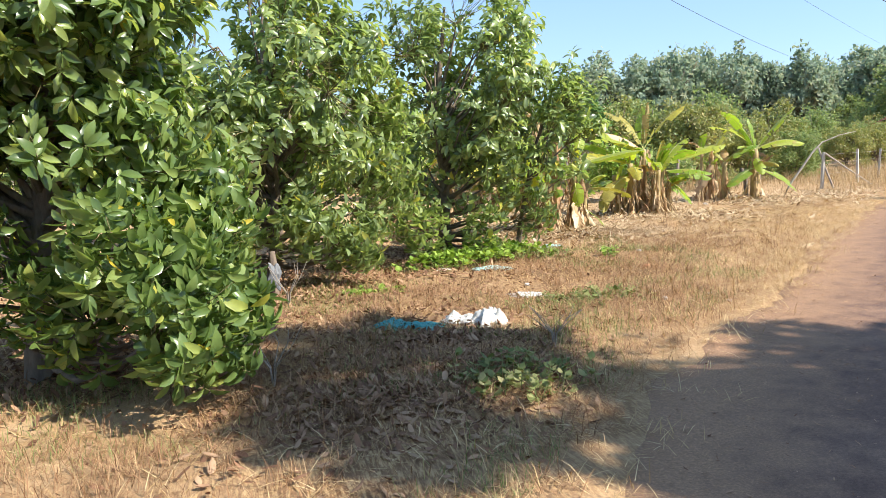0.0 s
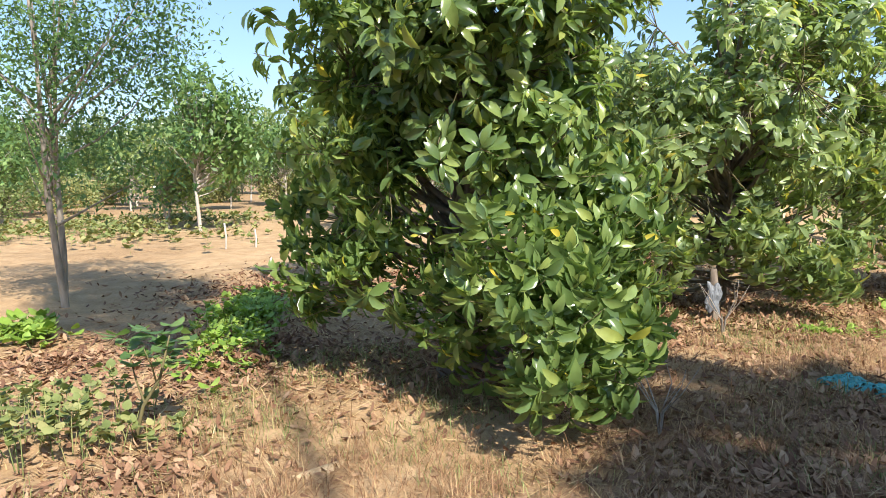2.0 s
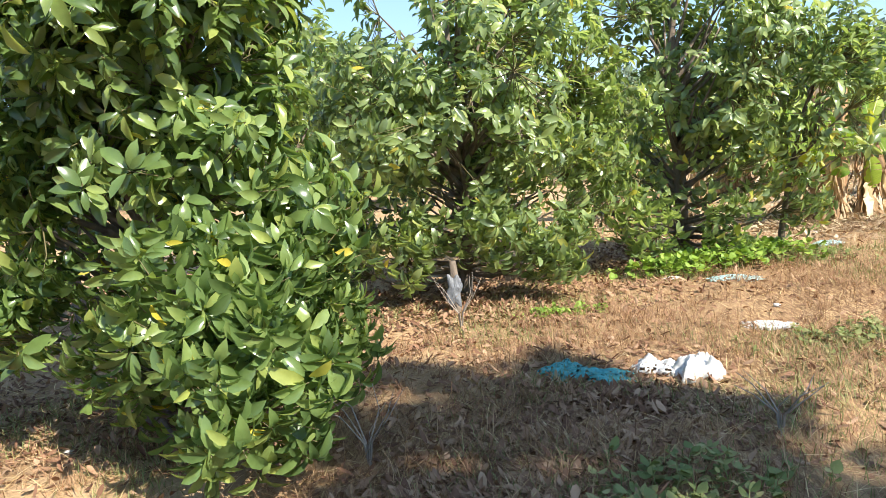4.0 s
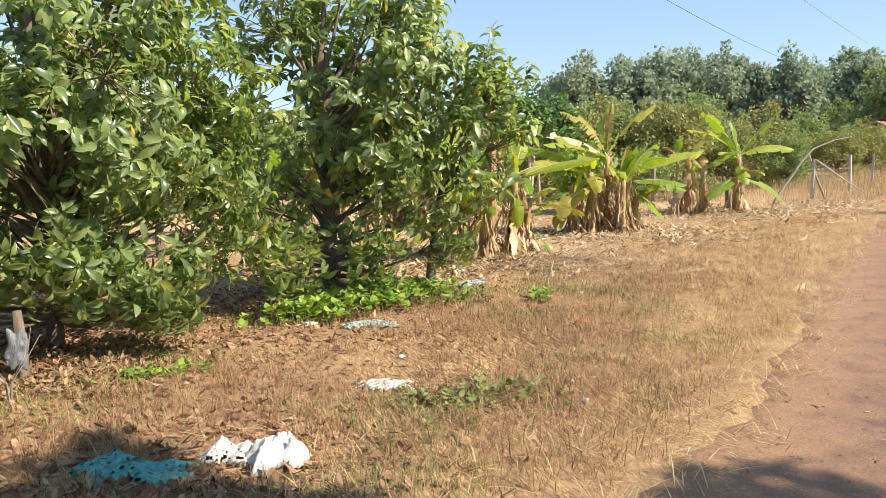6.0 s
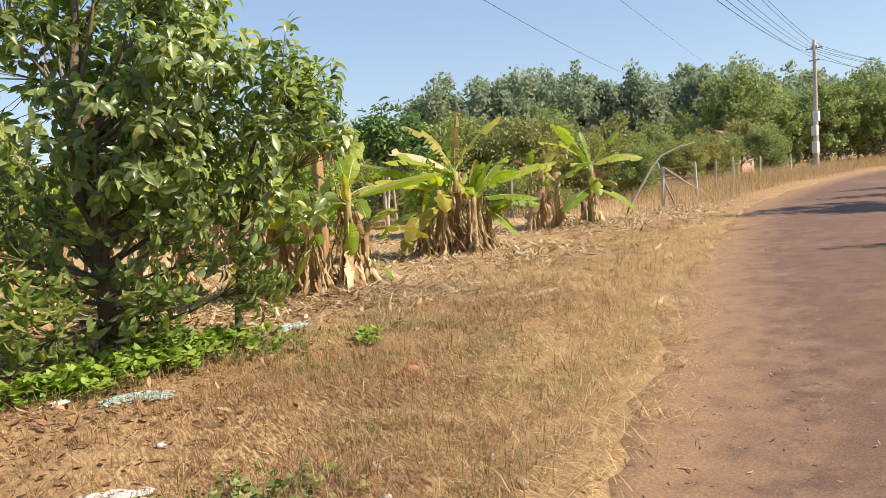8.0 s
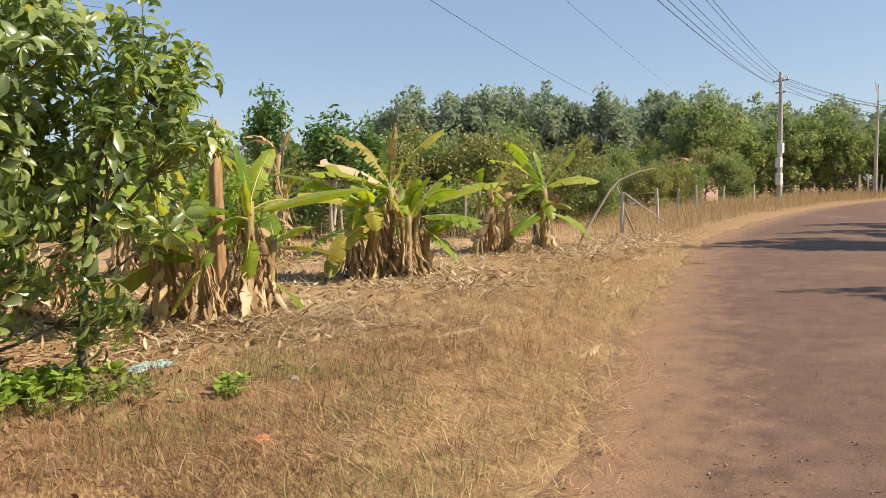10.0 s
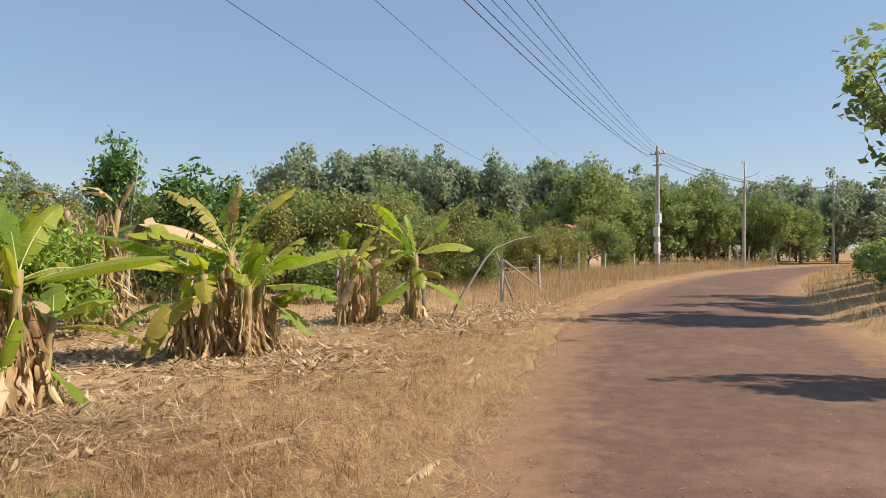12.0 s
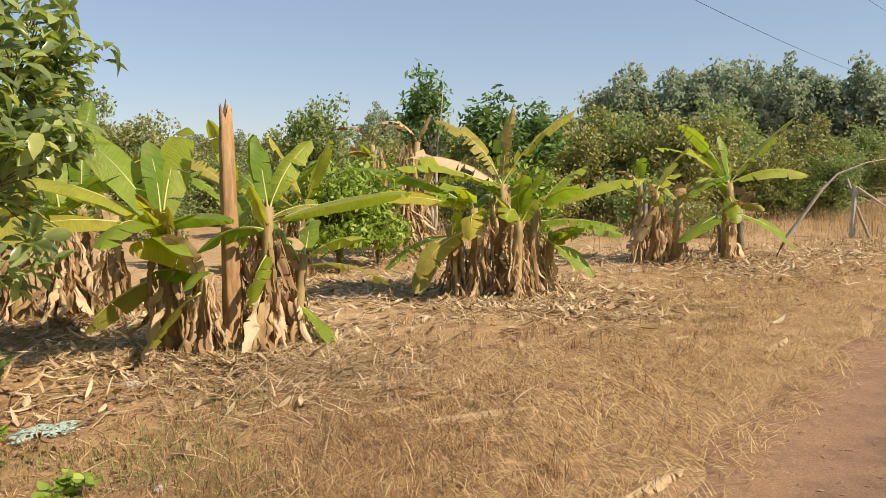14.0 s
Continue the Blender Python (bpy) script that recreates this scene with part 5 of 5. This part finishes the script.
# ---- rubbish ----
def crumpled(name, x, y, size, lift, mat, label, category, seed, rz=0.0, holes=0.0):
    """A crumpled sheet lying on the ground."""
    r = np.random.default_rng(seed)
    bm = bmesh.new()
    nu, nv = 30, 24
    z0 = float(height([(x, y)])[0])
    grid = []
    ph = r.uniform(0, 6.28, 8)
    for i in range(nu + 1):
        row = []
        for j in range(nv + 1):
            u, v = i / nu * 2 - 1, j / nv * 2 - 1
            edge = max(abs(u), abs(v))
            ww = 1 - 0.25 * math.sin(3 * math.atan2(v, u) + ph[0]) ** 2
            h = 0.7 * lift * (1 - edge ** 4) * (0.65 + 0.5 * noise.noise((u * 2.0 + ph[1], v * 2.0, ph[2]))) + 0.22 * lift * abs(noise.noise((u * 4.2 + v * 1.5 + ph[3], v * 4.2, 2.0))) * (1.1 - 0.8 * edge) + 0.012
            row.append(bm.verts.new((u * size[0] * ww + r.normal() * size[0] * 0.012, v * size[1] * ww + r.normal() * size[1] * 0.012, max(0.006, h) + abs(r.normal()) * 0.003)))
        grid.append(row)
    for i in range(nu):
        for j in range(nv):
            u, v = abs(i / nu * 2 - 1), abs(j / nv * 2 - 1)
            if r.random() < holes or (holes > 0 and max(u, v) > 0.8 and r.random() < 0.35):
                continue
            bm.faces.new((grid[i][j], grid[i + 1][j], grid[i + 1][j + 1], grid[i][j + 1]))
    loose = [v for v in bm.verts if not v.link_faces]
    bmesh.ops.delete(bm, geom=loose, context='VERTS')
    ob = part(name, bm, mat)
    ob.matrix_world = pose(x, y, z0, 0, 0, rz)
    sol = ob.modifiers.new("thickness", 'SOLIDIFY')
    sol.thickness = 0.003
    return tagged(ob, label, category)


crumpled("fishing_net", 0.86, 4.68, (0.30, 0.16), 0.10, M_TEAL, "crumpled teal plastic netting on dry litter", "net", 1, -25, 0.10)
crumpled("fishing_net", 0.70, 4.82, (0.16, 0.12), 0.09, M_TEAL, "bunched teal plastic netting on dry litter", "net", 2, 40, 0.1)
crumpled("white_sack", 1.50, 4.62, (0.17, 0.14), 0.22, M_WHITE, "crumpled white woven plastic sack", "sack", 3, 10)
crumpled("torn_sack", 1.28, 4.74, (0.17, 0.11), 0.12, M_WHITE, "torn dirty white plastic scraps in straw", "plastic scrap", 4, -30, 0.06)
crumpled("plastic_rag", 2.28, 5.58, (0.20, 0.12), 0.05, M_WHITE, "flat torn white plastic rag on dry grass", "plastic scrap", 5, -15, 0.12)
crumpled("pale_net", 2.58, 7.28, (0.27, 0.13), 0.05, M_PALE_NET, "flattened pale blue netting beside green weeds", "net", 6, -20, 0.1)
crumpled("pale_net", 4.14, 8.85, (0.22, 0.12), 0.06, M_PALE_NET, "crumpled pale blue netting on dry soil", "net", 7, 20, 0.1)
crumpled("plastic_scrap", 2.08, 7.68, (0.10, 0.05), 0.03, M_WHITE, "small white plastic scrap on soil", "plastic scrap", 8, 30)
crumpled("plastic_scrap", 4.5, 10.0, (0.14, 0.08), 0.03, M_WHITE, "small white plastic scrap by banana stems", "plastic scrap", 18, 30)
gs = crumpled("grey_sheet", -0.08, 6.8, (0.075, 0.15), 0.03, M_GREY_SHEET, "torn grey plastic sheet wrapped round a tree base", "plastic sheet", 9, 0)
gs.matrix_world = pose(-0.08, 6.78, 0.22, 82, 8, 10)
stub = tagged(new("tree_stub", mesh_np("tree_stub", *tubes([(np.array([[0, 0, -0.05], [0.01, 0, 0.25], [0, 0.02, 0.48]]), np.array([0.05, 0.045, 0.03]))], 8), M_BARK)), "short dark stub wrapped in torn grey plastic", "stump")
stub.matrix_world = pose(-0.08, 6.86, 0)


def lump(name, x, y, size, mat, label, category, seed, rz=0.0, sink=0.3):
    r = np.random.default_rng(seed)
    bm = bmesh.new()
    bmesh.ops.create_cube(bm, size=1.0)
    bmesh.ops.bevel(bm, geom=bm.edges[:], offset=0.12, segments=2, affect='EDGES')
    for v in bm.verts:
        v.co = Vector((v.co.x * size[0], v.co.y * size[1], v.co.z * size[2])) + Vector(r.normal(size=3) * min(size) * 0.06)
    ob = part(name, bm, mat)
    ob.matrix_world = pose(x, y, float(height([(x, y)])[0]) + size[2] * (0.5 - sink * 0.5), r.uniform(-8, 8), r.uniform(-8, 8), rz)
    return tagged(ob, label, category)


lump("brick", 4.36, 6.68, (0.14, 0.075, 0.055), M_BRICK, "broken orange-red brick half buried in dry grass", "brick", 1, 25)
# pale lumps for stones, and in place of small white flowers
for i, (x, y, s) in enumerate(((3.4, 5.1, 0.05), (3.3, 4.75, 0.05), (3.9, 4.6, 0.05), (4.95, 7.75, 0.055), (3.95, 4.95, 0.04), (2.6, 6.3, 0.05), (-2.2, 4.1, 0.05), (10.9, 14.1, 0.10), (6.6, 9.6, 0.05))):
    lump("stone", x, y, (s, s * 0.8, s * 0.6), M_STONE, "small pale lump lying on the verge", "stone", 20 + i, i * 37)


def fallen_leaf(x, y, rz, L, seed, label, mat=None):
    ob = empty("fallen_banana_leaf", x, y, float(height([(x, y)])[0]) + 0.03, rz)
    tagged(ob, label, "dead leaf")
    blade, rib = banana_leaf(L, 0.12, 4, 8, seed, 0.4, 35, 0.1, 0.3, 0.6)
    child("blade", mesh_np("blade", *blade, mat or M_PALE_LITTER), ob)
    child("midrib", mesh_np("midrib", *rib, M_PALE_LITTER), ob)


fallen_leaf(6.4, 8.3, 3, 0.85, 1, "long pale dry banana leaf stalk lying in straw")
fallen_leaf(6.0, 8.6, 8, 0.5, 2, "short pale dry banana leaf lying in straw")
fallen_leaf(5.3, 9.3, 5, 0.6, 3, "pale dry banana leaf strip on the ground")
fallen_leaf(5.9, 9.3, -10, 0.45, 4, "pale dry banana leaf strip on the ground")
fallen_leaf(7.1, 7.1, 25, 0.55, 5, "pale straw stalk at the road edge")
fallen_leaf(9.6, 9.35, 35, 0.6, 6, "pale straw stalk at the road edge")
fallen_leaf(7.3, 8.85, -30, 0.4, 7, "dark curled dry leaf in straw", M_DRY_LITTER)
fallen_leaf(-1.95, 2.55, 60, 0.3, 8, "curled pale dead leaf by the bare soil")


# ---- fence, poles and cables ----
def fence_post(x, y, h, rz, tilt=0.0, w=0.09, mat=None):
    bm = bmesh.new()
    bmesh.ops.create_cube(bm, size=1.0)
    for v in bm.verts:
        t = v.co.z + 0.5
        v.co = Vector((v.co.x * w * (1 - 0.12 * t), v.co.y * w * (1 - 0.12 * t), -0.2 + t * (h + 0.2)))
    bmesh.ops.bevel(bm, geom=bm.edges[:], offset=0.008, segments=1, affect='EDGES')
    ob = part("fence_post", bm, mat or M_CONCRETE, smooth=False)
    ob.matrix_world = pose(x, y, float(height([(x, y)])[0]), tilt, 0, rz)
    return tagged(ob, "weathered grey concrete fence post in dry grass", "fence post", "fence posts")


FENCE = [(18.7, 18.3), (22.7, 20.6), (26.2, 22.8), (30, 25.0), (35, 27.5), (40, 29.3)]
for i, (x, y) in enumerate(FENCE):
    fence_post(x, y, 1.2 + 0.06 * (i % 2), 20 * i, (-1) ** i * 2)
for i, (x, y) in enumerate(((57.5, 33.2), (59.3, 33.4), (61.3, 33.6), (67, 34.4), (70.5, 34.6), (73, 34.6), (14.4, 20.2), (11.2, 21.5))):
    fence_post(x, y, 1.7 if x > 40 else 1.2, 15 * i, (-1) ** i * 3, 0.12 if x > 40 else 0.08, M_WOOD_OLD if x < 15 else None)
for zz in (0.45, 0.8, 1.1):
    V = [np.array([(x, y, zz + 0.01 * k) for k, (x, y) in enumerate(FENCE)])]
    w = new("fence_wire", mesh_np("fence_wire", *tubes([(V[0], np.full(len(FENCE), 0.0022))], 4), M_METAL))
    tagged(w, "thin rusty fence wire strung between posts", "wire", "fence wires")


def stick(name, pts, radii, mat, label, category):
    ob = new(name, mesh_np(name, *tubes([(np.array(pts), np.array(radii))], 7), mat))
    return tagged(ob, label, category)


stick("leaning_prop", [(18.95, 18.0, -0.1), (18.75, 18.25, 0.7), (18.62, 18.42, 1.35)], (0.035, 0.032, 0.028), M_WOOD_OLD, "old wooden prop leaning on the fence post", "prop")
stick("fallen_branch", [(18.7, 18.2, 1.15), (19.4, 17.9, 0.6), (20.2, 17.7, 0.08)], (0.03, 0.022, 0.012), M_BARK_PALE, "dry pale branch fallen across the fence", "branch")
stick("leaning_pole", [(14.0, 15.0, -0.1), (14.22, 14.92, 0.4), (14.5, 14.8, 0.85), (14.72, 14.68, 1.25), (14.95, 14.6, 1.5), (15.35, 14.42, 1.68), (15.75, 14.3, 1.76)], (0.036, 0.033, 0.029, 0.025, 0.018, 0.010, 0.005), M_BARK_PALE, "pale dead tree stem leaning over the verge", "dead tree")
stick("dark_stump", [(13.9, 15.7, -0.1), (13.85, 15.7, 0.5), (13.95, 15.75, 1.0)], (0.08, 0.07, 0.05), M_BARK, "dark dead stem beside the banana plant", "stump")
stick("dark_stump", [(13.65, 15.9, -0.1), (13.6, 15.9, 0.5), (13.5, 15.95, 0.85)], (0.07, 0.06, 0.04), M_BARK, "dark dead stem beside the banana plant", "stump")
bare = stick("bare_tree", [(57.4, 31.9, -0.1), (57.4, 31.9, 3.0), (57.5, 31.9, 6.2), (57.5, 31.9, 8.2)], (0.14, 0.12, 0.08, 0.03), M_BARK_PALE, "thin pale leafless tree trunk by the road", "dead tree")
for i, (a, z, l) in enumerate(((20, 7.4, 1.4), (200, 7.6, 1.3), (110, 6.6, 1.2), (290, 6.9, 1.3), (40, 8.0, 0.9), (230, 5.8, 1.0))):
    tip = (57.45 + l * math.cos(radians(a)), 31.9 + l * math.sin(radians(a)), z + 0.45 * l)
    bt = new("branch", mesh_np("branch", *tubes([(np.array([(57.45, 31.9, z), (57.45 + (tip[0] - 57.45) * 0.5, 31.9 + (tip[1] - 31.9) * 0.5, z + 0.1 * l), tip]), np.array([0.03, 0.02, 0.008]))], 5), M_BARK_PALE))
    bt.parent = bare
for i, (x, y, h) in enumerate(((-6.14, 9.56, 0.55), (-8.94, 11.4, 0.5), (-8.6, 11.9, 0.35))):
    stick("stake", [(x, y, -0.1), (x + 0.02, y, h * 0.5), (x - 0.02, y + 0.02, h)], (0.02, 0.02, 0.018), M_BARK_PALE, "thin pale wooden stake in bare soil", "stake")


def box_mesh(name, size, at_xyz, parent, mat, label=""):
    bm = bmesh.new()
    bmesh.ops.create_cube(bm, size=1.0)
    for v in bm.verts:
        v.co = Vector((v.co.x * size[0] + at_xyz[0], v.co.y * size[1] + at_xyz[1], v.co.z * size[2] + at_xyz[2]))
    bmesh.ops.bevel(bm, geom=bm.edges[:], offset=min(size) * 0.08, segments=1, affect='EDGES')
    return part(name, bm, mat, parent, label, smooth=False)


def utility_pole(x, y, h, boxes):
    ob = empty("utility_pole", x, y, 0, 0)
    tagged(ob, "grey concrete utility pole with white meter boxes", "utility pole", "utility poles")
    zs = np.linspace(-0.3, h, 6)
    child("shaft", mesh_np("shaft", *tubes([(np.column_stack([0 * zs, 0 * zs, zs]), np.linspace(0.17, 0.10, 6))], 12), M_CONCRETE), ob)
    box_mesh("crossarm", (0.08, 1.1, 0.08), (0.0, 0.0, h - 0.5), ob, M_METAL)
    box_mesh("crossarm", (0.08, 0.7, 0.08), (0.0, 0.0, h - 1.2), ob, M_METAL)
    for k in range(4):
        box_mesh("insulator", (0.07, 0.07, 0.14), (0.0, -0.45 + 0.3 * k, h - 0.39), ob, M_BOX)
    for bx, by, bz, s in boxes:
        box_mesh("meter_box", (0.26, 0.34, s), (bx, by, bz), ob, M_BOX)
    return ob


PA = (43.5, 30.1)
utility_pole(*PA, 7.9, ((-0.25, -0.12, 2.5, 0.6), (-0.25, -0.22, 3.35, 0.6), (-0.25, -0.15, 1.5, 0.7)))
utility_pole(76.8, 33.4, 7.9, ())
utility_pole(-24.0, -8.6, 7.9, ())


def cable(a, b, sag, rad=0.014, label="thin black overhead cable between utility poles"):
    t = np.linspace(0, 1, 40)[:, None]
    p = np.array(a) + (np.array(b) - np.array(a)) * t
    p[:, 2] -= (4 * sag * t * (1 - t))[:, 0]
    ob = new("overhead_cable", mesh_np("overhead_cable", *tubes([(p, np.full(40, rad))], 5), M_CABLE))
    tagged(ob, label, "cable", "overhead cables")


for dy, dz, sag, rad in ((-0.45, 0, 1.3, 0.008), (-0.15, 0, 1.1, 0.008), (0.15, 0, 1.24, 0.008), (0.45, 0, 1.16, 0.008), (0.2, -0.5, 1.2, 0.009), (-0.2, -0.4, 1.92, 0.009)):
    cable((PA[0], PA[1] + dy, 7.45 + dz), (-24.0, -8.6 + dy * 1.3, 7.45 + dz), sag, rad)
    cable((PA[0], PA[1] + dy, 7.45 + dz), (76.8, 33.4 + dy, 7.45 + dz), sag * 0.8, rad * 1.4)
cable((57.01, 50.61, 10.35), (2.07, 7.17, 5.54), 0.1, 0.006, "thin faint cable high over the verge")
cable((46.0, 46.5, 7.8), (-20.0, -5.5, 8.2), 1.1, 0.009, "single black cable crossing over the field")

# glimpse of a small house behind the hedge
hs = empty("small_house", *polar(40.6, 52), 0, 25)
tagged(hs, "low pale house with faded red roof behind bushes", "house")
box_mesh("wall", (4.0, 3.0, 1.9), (0, 0, 0.95), hs, M_WALL)
bm = bmesh.new()
vs = [bm.verts.new(p) for p in ((-2.3, -1.9, 2.1), (2.3, -1.9, 2.1), (2.3, 0, 3.0), (-2.3, 0, 3.0), (2.3, 1.9, 2.1), (-2.3, 1.9, 2.1), (-2.3, -1.9, 2.2), (2.3, -1.9, 2.2), (2.3, 0, 3.1), (-2.3, 0, 3.1), (2.3, 1.9, 2.2), (-2.3, 1.9, 2.2))]
for f in ((6, 7, 8, 9), (9, 8, 10, 11), (1, 0, 3, 2), (2, 3, 5, 4), (0, 1, 7, 6), (5, 11, 10, 4), (0, 6, 9, 3), (3, 9, 11, 5), (1, 2, 8, 7), (2, 4, 10, 8)):
    bm.faces.new([vs[i] for i in f])
part("roof", bm, M_RED_ROOF, hs, smooth=False)

# clumps of dark bushes on the far road bank
bush = [far_tree("bank_bush", 1.5, 1.1, 0.05, 95, 1500, 0.17, M_LEAF_FAR, "dark bush on the far road bank", "bank bushes", "bush")]
plant_out(bush, [(23.6, 9.6), (26.5, 11.2), (21.6, 8.4), (30, 12.5), (34, 14)], rr, 0.7, 1.1)
